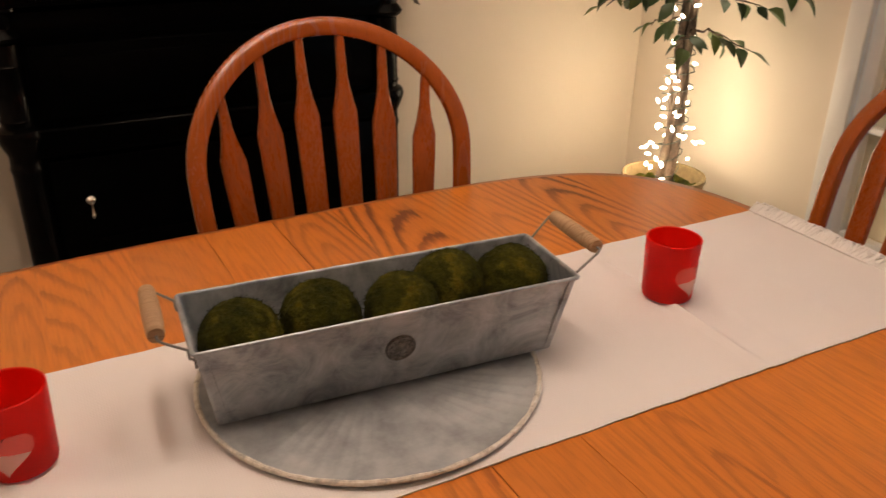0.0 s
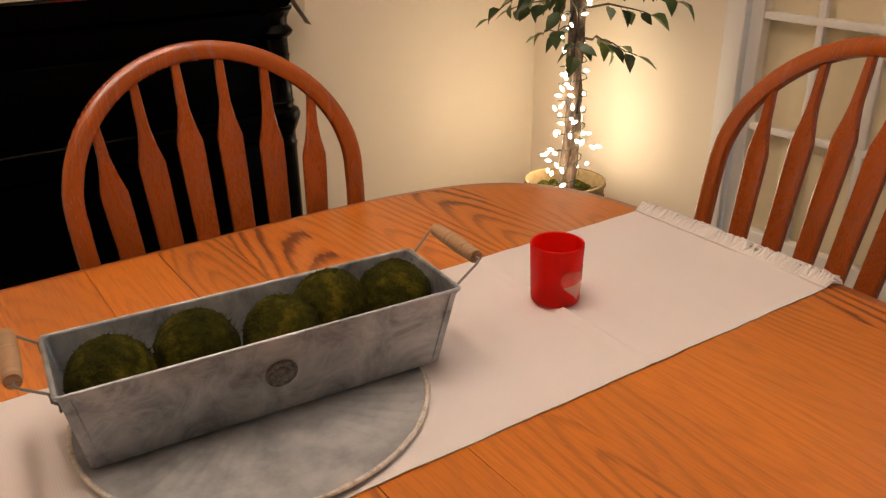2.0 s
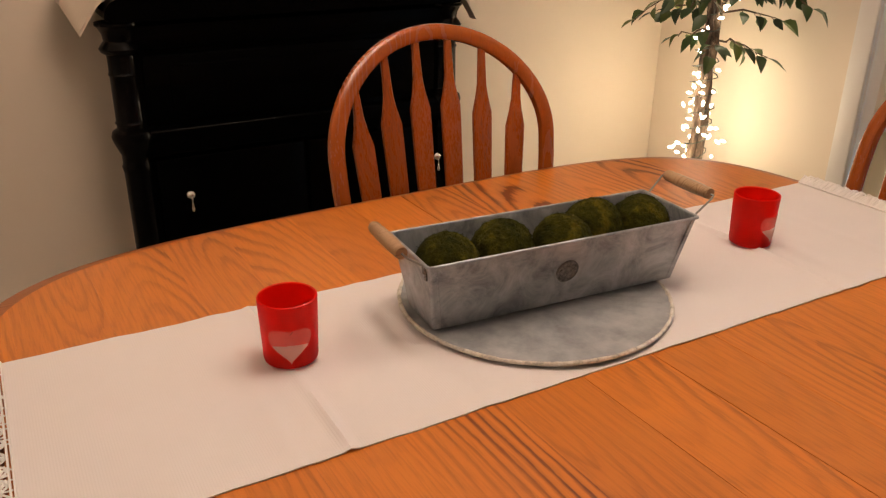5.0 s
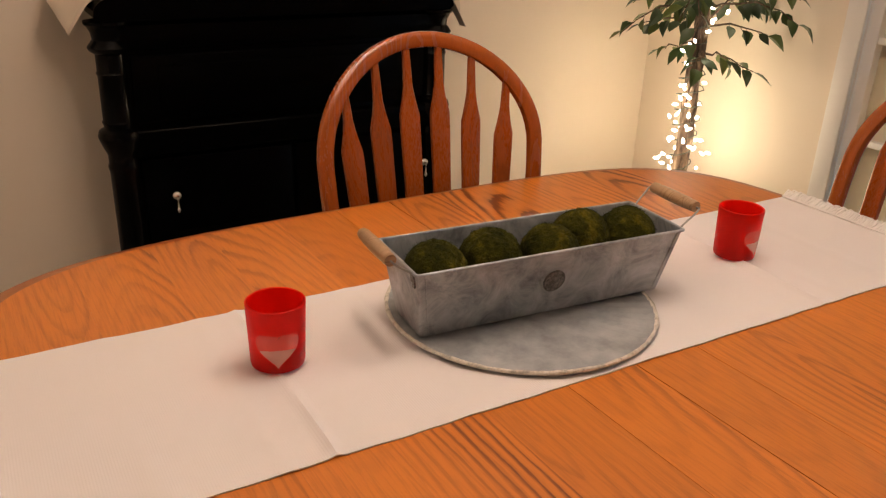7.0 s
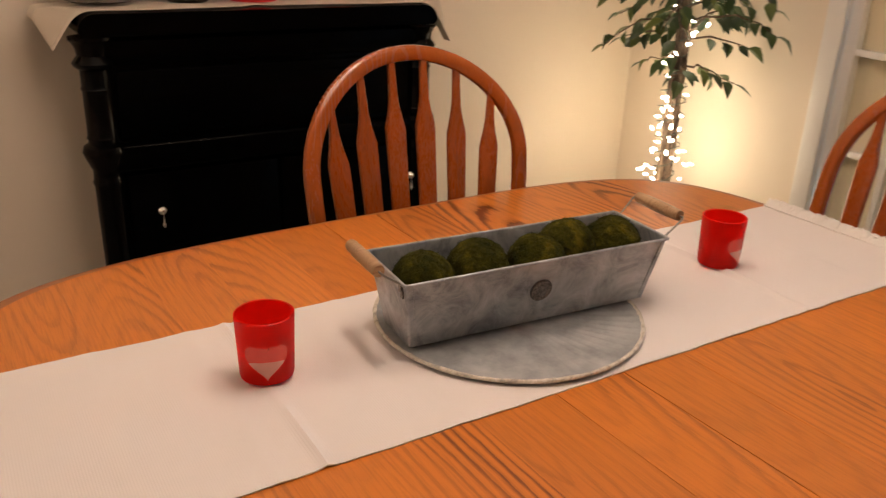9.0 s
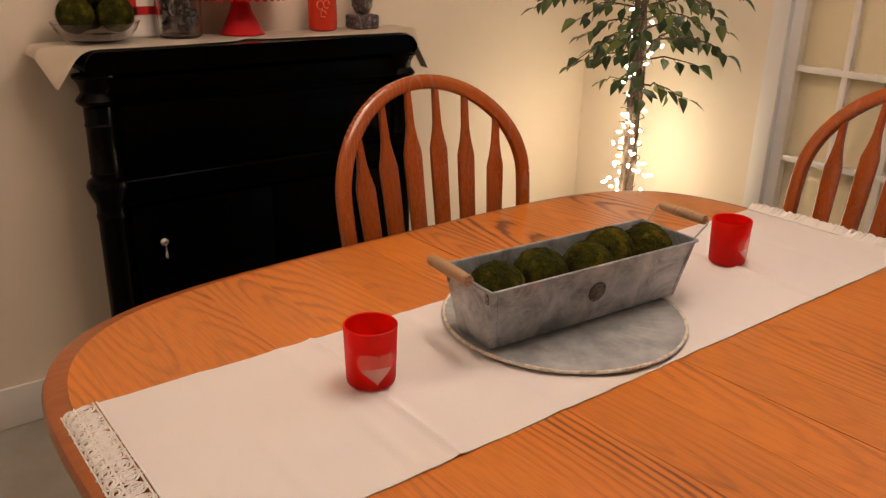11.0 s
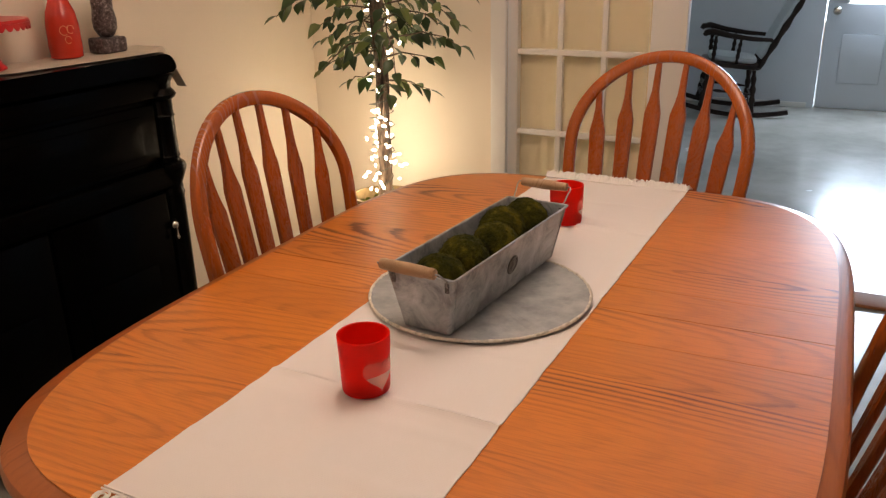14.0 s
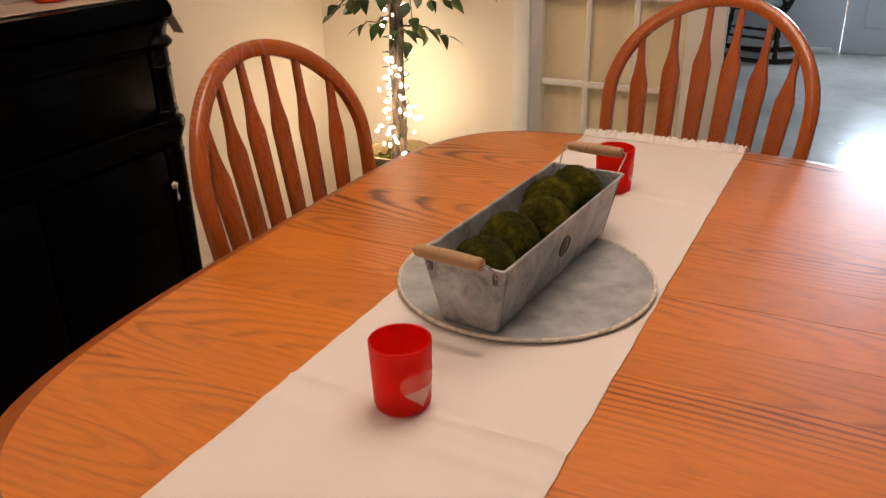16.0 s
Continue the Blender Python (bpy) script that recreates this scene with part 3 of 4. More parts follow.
def moss_ball(radius, seed, parent_m, group, label="fuzzy dark green moss ball in the zinc trough"):
    bm = bmesh.new()
    bmesh.ops.create_icosphere(bm, subdivisions=5, radius=radius)
    off = Vector((seed * 3.1, seed * 1.7, seed * 0.9))
    for v_ in bm.verts:
        nrm = v_.co.normalized()
        h = noise.fractal(nrm * 2.2 + off, 0.8, 2.0, 3) * 0.035 + noise.fractal(nrm * 11 + off, 0.7, 2.1, 3) * 0.022
        v_.co += nrm * h * radius * 1.4
    rnd_ = random.Random(seed)
    for _ in range(900):
        d = Vector((rnd_.gauss(0, 1), rnd_.gauss(0, 1), rnd_.gauss(0, 1))).normalized()
        t_ = d.cross(Vector((rnd_.gauss(0, 1), rnd_.gauss(0, 1), rnd_.gauss(0, 1)))).normalized()
        b_ = d * radius * 0.99
        w_ = t_.cross(d) * 0.0007
        ln_ = 0.002 + 0.0035 * rnd_.random()
        tip = b_ + d * ln_ * 0.8 + t_ * ln_
        a_ = [bm.verts.new(b_ - w_), bm.verts.new(b_ + w_), bm.verts.new(tip)]
        bm.faces.new(a_)
    me = finish("moss_ball", bm, MOSS, True, 80)
    ob = new("moss_ball", me)
    ob.matrix_world = parent_m
    return tagged(ob, label, "moss ball", group)


for i, (x, y, z, r_) in enumerate(((-0.149, -0.003, 0.067, 0.0415), (-0.067, 0.002, 0.070, 0.0415), (0.018, -0.009, 0.069, 0.0405), (0.078, 0.009, 0.075, 0.0410), (0.151, 0.001, 0.071, 0.0415))):
    moss_ball(r_, i + 1, TROUGH @ pose(x, y, z, 40 * i, 25 * i, 70 * i), "moss balls in the trough")

# ---- votive cups ----


def heart_curve(t):
    return 16 * math.sin(t) ** 3 / 16, (13 * math.cos(t) - 5 * math.cos(2 * t) - 2 * math.cos(3 * t) - math.cos(4 * t)) / 16


def votive(m):
    cup = thing("votive_cup", "red frosted glass votive holder with a clear heart", "candle holder", m, "red votive cups")
    R1, R0, H = 0.0345, 0.0308, 0.0815
    part("glass", turned([(R0 - 0.004, 0), (R0, 0.002), (R0 + 0.001, 0.006), (R1, H - 0.001), (R1 - 0.0015, H), (R1 - 0.003, H - 0.001), (R0 - 0.0025, 0.009), (0.002, 0.008)], 56), RED_GLASS, cup)
    bm = bmesh.new()

    def on_glass(a, z, lift):
        rr = R0 + 0.001 + (R1 - R0 - 0.001) * (z - 0.006) / (H - 0.007) + lift
        return Vector((rr * math.sin(a), -rr * math.cos(a), z))

    c0, s0, level = 0.0350, 0.0245, 0.0310

    def half_heart(z):
        """Half width of the heart at height z, and the notch above."""
        best = 0.0
        for q in range(200):
            hx_, hy_ = heart_curve(math.pi * q / 199)
            if abs(hy_ - z) < 0.03:
                best = max(best, abs(hx_))
        return best

    for nm, mat_, z0, z1 in (("heart", HEART, level, c0 + s0 * 0.72), ("heart_foot", HEART_PALE, c0 - s0 * 1.06, level)):
        bm = bmesh.new()
        rows = []
        for i in range(15):
            z = z0 + (z1 - z0) * i / 14
            w = half_heart((z - c0) / s0) * s0 / 0.0315
            rows.append([bm.verts.new(on_glass(w * (2 * q / 12 - 1), z + (0.0025 * (1 - (2 * q / 12 - 1) ** 2) if abs(z - level) < 1e-6 else 0) - (0.006 * max(0.0, 1 - 5 * abs(2 * q / 12 - 1)) if i == 14 and nm == "heart" else 0), 0.0005)) for q in range(13)])
        for a, b in zip(rows, rows[1:]):
            for q in range(12):
                bm.faces.new((a[q], a[q + 1], b[q + 1], b[q]))
        part(nm, bm, mat_, cup, "clear heart left in the red frosting")
    bm = turned([(0.001, 0.009), (0.024, 0.009), (0.0245, 0.024), (0.021, 0.0255), (0.001, 0.0250)], 28)
    part("candle", bm, material("white_wax", (0.8, 0.74, 0.64), 0.5), cup, "white wax tea light")
    return cup


cup = votive(pose(-0.3496, 0.0270, Z_TOP + 0.0042, 0, 0, -18))
copy_thing(cup, pose(0.4020, 0.0137, Z_TOP + 0.0042, 0, 0, 14))

# ---- chairs ----


def arrow_chair(m, tilt=13, top=1.006):
    """Bow-back oak chair with six arrow slats; local +y is the way it faces."""
    ch = thing("dining_chair", "honey-oak bow-back dining chair with six arrow slats", "chair", m, "chairs round the table")
    k = 40
    so = []
    for i in range(k):
        a = 2 * math.pi * i / k
        c, s = math.cos(a), math.sin(a)
        so.append(((0.215 + 0.015 * s) * math.copysign(abs(c) ** 0.6, c), 0.215 * math.copysign(abs(s) ** 0.6, s)))
    part("seat", slab(so, 0.425, 0.46, 0.010), OAK_CHAIR, ch)
    lean = math.tan(radians(tilt))

    def back(x, z):
        return Vector((x, -0.175 - (z - 0.46) * lean + 0.04 * (abs(x) / 0.22) ** 2, z))

    W, TOPZ = 0.2315, top
    pts = []
    for i in range(49):
        a = math.pi * i / 48
        c, s = math.cos(a), math.sin(a)
        x = W * c * (1.0 - 0.0 * s)
        z = 0.80 + (TOPZ - 0.80) * s
        pts.append(back(x, z))
    legs_r = [back(W - 0.035 * ((0.80 - z) / 0.34) ** 1.6, z) for z in (0.45, 0.52, 0.60, 0.68, 0.75)]
    legs_l = [back(-p.x, p.z) for p in legs_r]
    path = legs_r + pts + legs_l[::-1]
    sec = [(math.cos(2 * math.pi * q / 12), math.sin(2 * math.pi * q / 12)) for q in range(12)]
    sec = [(1.0 * math.copysign(abs(a) ** 0.7, a), 1.0 * math.copysign(abs(b) ** 0.7, b)) for a, b in sec]
    bm = bmesh.new()
    loops = []
    face_n = Vector((0, 1, lean)).normalized()
    for i, p in enumerate(path):
        d = (path[min(i + 1, len(path) - 1)] - path[max(i - 1, 0)]).normalized()
        s = d.cross(face_n).normalized()
        nn = s.cross(d).normalized()
        loops.append([p + s * a * 0.0155 + nn * b * 0.0125 for a, b in sec])
    rings(bm, loops)
    part("bow", bm, OAK_BOW, ch, "steam-bent oak bow")
    for i in range(6):
        o = i - 2.5
        xt, xb = o * 0.0708, o * 0.056
        zt = 0.80 + (TOPZ - 0.80) * math.sqrt(max(0, 1 - (xt / W) ** 2)) - 0.013
        bm = bmesh.new()
        loops = []
        shoulder = zt - 0.125 if abs(o) < 2 else zt - 0.105
        for z, w, t_ in ((0.455, 0.010, 0.008), (0.50, 0.0135, 0.008), (0.62, 0.0175, 0.0075), (shoulder - 0.03, 0.0205, 0.007), (shoulder, 0.0205, 0.007), (shoulder + 0.03, 0.0130, 0.007), (shoulder + 0.055, 0.0088, 0.0065), (zt, 0.0065, 0.006)):
            f = (z - 0.455) / (zt - 0.455)
            c = back(xb + (xt - xb) * f, z)
            loops.append([c + Vector((w * a, t_ * b, 0)) for a, b in ((-1, -0.6), (-0.8, -1), (0.8, -1), (1, -0.6), (1, 0.6), (0.8, 1), (-0.8, 1), (-1, 0.6))])
        rings(bm, loops)
        part("slat", bm, OAK_CHAIR, ch)
    for sx in (-1, 1):
        for y0, y1 in ((0.14, 0.19), (-0.14, -0.20)):
            a, b = Vector((sx * 0.15, y0, 0.428)), Vector((sx * 0.20, y1, 0.0))
            pr = [(0.013, 0.0), (0.016, 0.06), (0.021, 0.14), (0.014, 0.17), (0.019, 0.19), (0.021, 0.26), (0.017, 0.35), (0.014, 0.428)]
            q = (a - b).to_track_quat("Z", "Y").to_matrix().to_4x4()
            part("leg", turned(pr, 14, Matrix.Translation(b) @ q), OAK_CHAIR, ch)
        part("stretcher", tubed([(sx * 0.18, 0.165, 0.19), (sx * 0.18, 0, 0.19), (sx * 0.18, -0.17, 0.19)], [0.008, 0.013, 0.008], 10), OAK_CHAIR, ch)
    part("cross_stretcher", tubed([(-0.18, 0, 0.19), (0, 0, 0.19), (0.18, 0, 0.19)], [0.008, 0.013, 0.008], 10), OAK_CHAIR, ch)
    return ch


def chair_at(x, y, turn, tilt=13):
    """Pose of a chair whose bow top stands over (x, y); turn 0 faces -y."""
    return pose(x, y, 0, 0, 0, 180 + turn) @ pose(0, 0.175 + 0.525 * math.tan(radians(tilt)), 0)


chair = arrow_chair(chair_at(0.161, 0.6252, -0.9, 9), 9)
end_chair = arrow_chair(chair_at(0.973, -0.060, -99), 13, 1.018)
arrow_chair(chair_at(0.03, -0.74, 186, 17), 17, 1.018)

# ---- sideboard ----
H_W, H_D, H_H = 0.455, 0.207, 1.025
hutch = thing("sideboard", "tall black lacquered sideboard with corner columns and nickel drop pulls", "sideboard", HUTCH)
hutch.scale.x = 1.015
part("carcass", boxed(-H_W + 0.04, H_W - 0.04, 0.012, H_D - 0.002, 0.06, H_H - 0.056, 0.004), BLACK, hutch)
E_X, E_R = 0.425, 0.060                    # the top rolls over at both ends
B_R = 0.042
prof_t = [(-E_X - B_R, H_H - B_R)] + [(-E_X - B_R * math.cos(radians(a)), H_H - B_R + B_R * math.sin(radians(a))) for a in range(15, 91, 15)]
prof_t = prof_t + [(-x, z) for x, z in reversed(prof_t)]
prof_t = prof_t + [(E_X + B_R - 0.012, H_H - B_R - 0.011), (-E_X - B_R + 0.012, H_H - B_R - 0.011)]
bm = bmesh.new()
loops_t = []
for y, k in ((-0.030, 0.97), (-0.036, 0.985), (-0.036, 0.995), (-0.026, 1.0), (0.10, 1.0)):
    loops_t.append([Vector((x * (0.99 + 0.01 * k), y, H_H - 0.05 + (z - H_H + 0.05) * k)) for x, z in prof_t])
rings(bm, loops_t)
part("front_roll", bm, BLACK, hutch, "black rounded front of the top")
part("top", boxed(-0.528, 0.528, 0.101, H_D, H_H - 0.030, H_H - 0.001, 0.006), BLACK, hutch)
part("frieze", boxed(-H_W + 0.01, H_W - 0.01, -0.012, 0.02, H_H - 0.125, H_H - 0.058, 0.010, segs=3), BLACK, hutch)
part("drawer", boxed(-H_W + 0.06, H_W - 0.06, -0.004, 0.014, 0.723, 0.888, 0.006), BLACK, hutch)
part("drawer_panel", boxed(-H_W + 0.12, H_W - 0.12, -0.009, 0.0, 0.748, 0.863, 0.004), BLACK, hutch)
part("waist_moulding", boxed(-H_W + 0.02, H_W - 0.02, -0.014, 0.02, 0.638, 0.708, 0.010, segs=3), BLACK, hutch)
for sx in (-1, 1):
    dr = part("door", boxed(min(sx * 0.005, sx * (H_W - 0.06)), max(sx * 0.005, sx * (H_W - 0.06)), -0.004, 0.014, 0.10, 0.628, 0.006), BLACK, hutch)
    part("door_panel", boxed(min(sx * 0.07, sx * (H_W - 0.13)), max(sx * 0.07, sx * (H_W - 0.13)), -0.008, 0.0, 0.16, 0.43, 0.005), BLACK, dr)
    pull = part("drop_pull", turned([(0.004, 0), (0.0105, 0.004), (0.012, 0.010), (0.008, 0.016), (0.003, 0.018)], 16, pose(0, 0, 0, 90, 0, 0)), NICKEL, dr, "nickel drop pull", m=pose(sx * 0.36 + 0.04, -0.004, 0.527))
    part("bail", turned([(0.002, -0.044), (0.005, -0.040), (0.0055, -0.035), (0.0026, -0.028), (0.0016, -0.012), (0.003, -0.004), (0.001, 0.0)], 10), NICKEL, pull, m=pose(0, -0.016, 0))
    prof = [(0.05, 0), (0.05, 0.06), (0.036, 0.07), (0.033, 0.2), (0.033, 0.603), (0.036, 0.618), (0.033, 0.625), (0.033, 0.648), (0.046, 0.68), (0.050, 0.695), (0.046, 0.708), (0.034, 0.716), (0.034, 0.726), (0.037, 0.729), (0.034, 0.735), (0.033, 0.843), (0.036, 0.848), (0.033, 0.854), (0.033, 0.893), (0.044, 0.901), (0.048, 0.909), (0.042, 0.918), (0.035, 0.927), (0.037, 0.943), (0.044, 0.957), (0.050, 0.963), (0.050, 0.9695)]
    part("column", turned(prof, 28), BLACK_GLOSS, hutch, "black turned corner column", m=pose(sx * (H_W - 0.02), 0.015, 0))

# cloth on the sideboard, hanging over both ends
scarf = bmesh.new()
xs = [-0.556 + 1.141 * i / 120 for i in range(121)]
rows_ = []
for i, x in enumerate(xs):
    row = []
    for j in range(15):
        f = j / 14
        front = 0.012 * math.sin(x * 9 + 1.2) + 0.030 * math.exp(-((x + 0.03) / 0.03) ** 2)
        yy = 0.0 + (H_D - 0.03) * f + front * (1 - f)
        s = abs(x)
        lift = 0.003 + 0.0012 * math.sin(i * 0.6) * math.sin(j * 0.8)
        # over the rolled front the cloth follows the curve; further back it leaves the flat top later
        th_ = min(1.05, max(0.0, (s - E_X) / E_R))
        arc = (min(s, E_X) + (E_R + lift) * math.sin(th_), H_H - E_R + (E_R + lift) * math.cos(th_))
        rest = max(0.0, s - E_X - 1.05 * E_R)
        arc = (arc[0] + 0.55 * rest, arc[1] - 0.83 * rest)
        over = max(0.0, s - 0.531)
        flat = (min(s, 0.531) + 0.3 * over + 0.006 * min(1.0, over / 0.01), H_H + lift - 0.92 * over)
        w_ = min(1.0, max(0.0, (f - 0.22) / 0.18))
        p = (arc[0] + (flat[0] - arc[0]) * w_, arc[1] + (flat[1] - arc[1]) * w_)
        row.append(scarf.verts.new((math.copysign(p[0], x), yy, p[1])))
    rows_.append(row)
for a, b in zip(rows_, rows_[1:]):
    for j in range(14):
        scarf.faces.new((a[j], b[j], b[j + 1], a[j + 1]))
rr = bmesh.ops.extrude_face_region(scarf, geom=scarf.faces[:])
bmesh.ops.translate(scarf, vec=(0, 0, 0.0018), verts=[g for g in rr["geom"] if isinstance(g, bmesh.types.BMVert)])
solo("sideboard_scarf", scarf, TAN_CLOTH, "cream woven scarf draped over the black sideboard", "cloth", HUTCH).scale.x = 1.015

TOP = H_H + 0.0062


def on_hutch(x, y, turn=0):
    return HUTCH @ pose(x, y, TOP, 0, 0, turn)


GLASS = material("clear_glass", (0.95, 0.95, 0.95), 0.05)
GLASS.node_tree.nodes["Principled BSDF"].inputs["Transmission Weight"].default_value = 1.0
RED = material("red_enamel", (0.55, 0.012, 0.016), 0.3)
n = Nodes(RED)
n.color(n.mix(n.noise(n.coords(), 18.0), (0.48, 0.01, 0.013), (0.62, 0.018, 0.02)))
ORANGE_RED = material("orange_red_glass", (0.72, 0.045, 0.02), 0.25)
Nodes(ORANGE_RED).b.inputs["Transmission Weight"].default_value = 0.3
WHITE = painted_wall("white_sign_paint", (0.78, 0.75, 0.70), 0.5)
PEWTER = material("mottled_pewter_glaze", (0.16, 0.14, 0.15), 0.35, 0.3)
n = Nodes(PEWTER)
n.color(n.ramp(n.noise(n.coords(), 95.0, 5.0, 0.7), [(0.40, (0.045, 0.032, 0.032)), (0.55, (0.13, 0.105, 0.105)), (0.70, (0.42, 0.39, 0.40))]))
n.bump(n.noise(n.coords(), 70.0, 4.0), 0.5, 0.004)

bowl = solo("glass_bowl", turned([(0.04, 0), (0.075, 0.008), (0.095, 0.03), (0.105, 0.05), (0.102, 0.05), (0.092, 0.031), (0.073, 0.012), (0.02, 0.006)], 40), GLASS, "clear cut-glass bowl heaped with moss balls", "bowl", on_hutch(-0.395, 0.115))
for i, (x, y, z) in enumerate(((-0.05, -0.02, 0.068), (0.042, -0.03, 0.068), (0.0, 0.05, 0.068), (-0.004, 0.0, 0.133))):
    moss_ball(0.043, 20 + i, on_hutch(-0.395, 0.115) @ pose(x, y, z, 30 * i, 10, 50 * i), "moss balls in the glass bowl", "fuzzy dark green moss ball heaped in a glass bowl")

sign = thing("letter_sign", "white block sign with red border letter, leaning upright", "sign", on_hutch(-0.262, 0.19))
part("block", boxed(-0.075, 0.075, -0.012, 0.012, 0, 0.30, 0.003), WHITE, sign)
bm = bmesh.new()
for x0, x1, z0, z1 in ((-0.035, -0.008, 0.045, 0.155), (-0.050, 0.045, 0.045, 0.062), (-0.050, 0.045, 0.140, 0.155), (-0.010, 0.022, 0.094, 0.108), (0.030, 0.045, 0.045, 0.078), (0.030, 0.045, 0.122, 0.155), (0.014, 0.024, 0.082, 0.120)):
    box(bm, x0, x1, -0.0145, -0.0125 - 0.0002 * x0, z0, z1)
bmesh.ops.scale(bm, vec=(1.25, 1.0, 1.25), verts=bm.verts)
part("letter", bm, RED, sign, "red serif capital letter E", smooth=False)

jar = thing("glass_jar", "dark lidded glass jar of wrapped pieces", "jar", on_hutch(-0.178, 0.13))
part("jar_body", turned([(0.048, 0), (0.056, 0.006), (0.057, 0.10), (0.048, 0.125), (0.046, 0.14), (0.043, 0.14), (0.045, 0.12), (0.054, 0.10), (0.053, 0.008), (0.01, 0.005)], 36), GLASS, jar)
bm = bmesh.new()
rnd = random.Random(12)
for _ in range(60):
    a, q, z = rnd.random() * 6.28, 0.044 * math.sqrt(rnd.random()), 0.016 + 0.085 * rnd.random()
    box(bm, -0.010, 0.010, -0.006, 0.006, -0.003, 0.003, m=pose(q * math.cos(a), q * math.sin(a), z, rnd.random() * 180, rnd.random() * 180, rnd.random() * 180))
tagged(part("filling", bm, PEWTER, jar, "dark and silver wrapped pieces", smooth=False), kind="stuff")
part("lid", turned([(0.05, 0.14), (0.052, 0.145), (0.05, 0.16), (0.02, 0.168), (0.012, 0.18), (0.004, 0.184)], 32), BLACK, jar, "black lid")

stand = thing("cake_stand", "red enamel cake stand with scalloped drop rim", "cake stand", on_hutch(-0.005, 0.13))
part("foot", turned([(0.062, 0), (0.063, 0.004), (0.055, 0.012), (0.030, 0.065), (0.020, 0.098), (0.03, 0.106), (0.001, 0.106)], 40), RED, stand)
part("dish", turned([(0.02, 0.104), (0.128, 0.106), (0.131, 0.112), (0.128, 0.118), (0.002, 0.116)], 56), RED, stand)
bm = bmesh.new()
lo = []
for rad, up in ((0.1285, 0), (0.1285, 1), (0.1315, 1), (0.1315, 0)):
    lo.append([Vector((rad * math.cos(2 * math.pi * q / 288), rad * math.sin(2 * math.pi * q / 288), 0.110 if up else 0.104 - 0.011 * abs(math.sin(math.pi * q / 8)))) for q in range(288)])
rings(bm, lo + [lo[0]], (False, False))
bmesh.ops.remove_doubles(bm, verts=bm.verts, dist=1e-6)
part("scalloped_rim", bm, RED, stand, "scalloped red drop rim")

bottle = thing("red_bottle", "orange-red glass bottle with a fine pale ornament", "bottle", on_hutch(0.243, 0.12))
part("bottle_glass", turned([(0.034, 0), (0.041, 0.004), (0.0425, 0.03), (0.041, 0.09), (0.036, 0.12), (0.024, 0.15), (0.015, 0.175), (0.013, 0.22), (0.016, 0.225), (0.016, 0.235), (0.011, 0.235), (0.010, 0.18), (0.001, 0.17)], 32), ORANGE_RED, bottle)
bm = bmesh.new()
for cx, cz, w_ in ((-0.008, 0.074, 0.010), (0.009, 0.076, 0.009), (0.0, 0.050, 0.008)):
    pts = [((cx + w_ * math.cos(q * 0.55)), -math.sqrt(max(0.0, 0.0432 ** 2 - (cx + w_ * math.cos(q * 0.55)) ** 2)), cz + w_ * 1.2 * math.sin(q * 0.55)) for q in range(11)]
    tube(bm, pts, 0.0007, 5)
part("ornament", bm, material("pale_gilt", (0.8, 0.45, 0.2), 0.4), bottle, "fine gilt line ornament", m=pose(0, 0, 0, 0, 0, -25))

bm = boxed(-0.042, 0.042, -0.032, 0.032, 0, 0.042, 0.008, segs=3)
lathe(bm, [(0.012, 0.040), (0.022, 0.048), (0.031, 0.066), (0.033, 0.09), (0.028, 0.115), (0.029, 0.135), (0.026, 0.16), (0.016, 0.172), (0.002, 0.175)], 24)
for sx in (-1, 1):
    lathe(bm, [(0.009, 0.0), (0.007, 0.012), (0.001, 0.024)], 10, pose(sx * 0.017, 0, 0.158))
for v_ in bm.verts:
    v_.co += v_.normal * 0.0 + Vector((noise.noise(v_.co * 60), noise.noise(v_.co * 60 + Vector((5, 0, 0))), 0)) * 0.0025
solo("figurine", bm, PEWTER, "mottled grey pewter owl-like figurine on a block base", "figurine", on_hutch(0.373, 0.11))

# ---- ficus tree with string lights ----
TREE = (1.36, 1.05)
tree = thing("ficus_tree", "artificial ficus tree wound with warm fairy lights in a basket", "tree", pose(*TREE, 0))
POT_H, POT_R = 0.422, 0.117
part("basket", turned([(0.10, 0), (0.105, 0.01), (0.114, 0.2), (POT_R, POT_H - 0.02), (POT_R + 0.006, POT_H - 0.01), (POT_R + 0.004, POT_H), (POT_R - 0.006, POT_H), (POT_R - 0.012, POT_H - 0.07), (0.01, POT_H - 0.07)], 40), WICKER, tree, "round woven basket planter")
bm = bmesh.new()
for i in range(12):
    z = 0.02 + i * 0.0285
    rr_ = 0.106 + (POT_R - 0.106) * z / POT_H + 0.003
    tube(bm, [(rr_ * (1 + 0.012 * (q % 2)) * math.cos(q * math.pi / 24), rr_ * (1 + 0.012 * (q % 2)) * math.sin(q * math.pi / 24), z) for q in range(49)], 0.007, 6)
part("weave", bm, WICKER, tree)
rnd = random.Random(31)
bm = bmesh.new()
for _ in range(120):
    a, q = rnd.random() * 6.28, 0.115 * math.sqrt(rnd.random())
    bmesh.ops.create_icosphere(bm, subdivisions=1, radius=0.012 + 0.014 * rnd.random(), matrix=pose(q * math.cos(a), q * math.sin(a), POT_H - 0.065 + 0.02 * rnd.random(), rnd.random() * 90, rnd.random() * 90, 0))
tagged(part("moss_filling", bm, MOSS, tree, "green moss filling"), kind="stuff")


def stem(k, z):
    a = k * 2.09 + z * 6.0
    return Vector((0.014 * math.cos(a) + 0.012 * math.sin(z * 3.1), 0.014 * math.sin(a) + 0.008 * math.sin(z * 4.3 + 1), z))


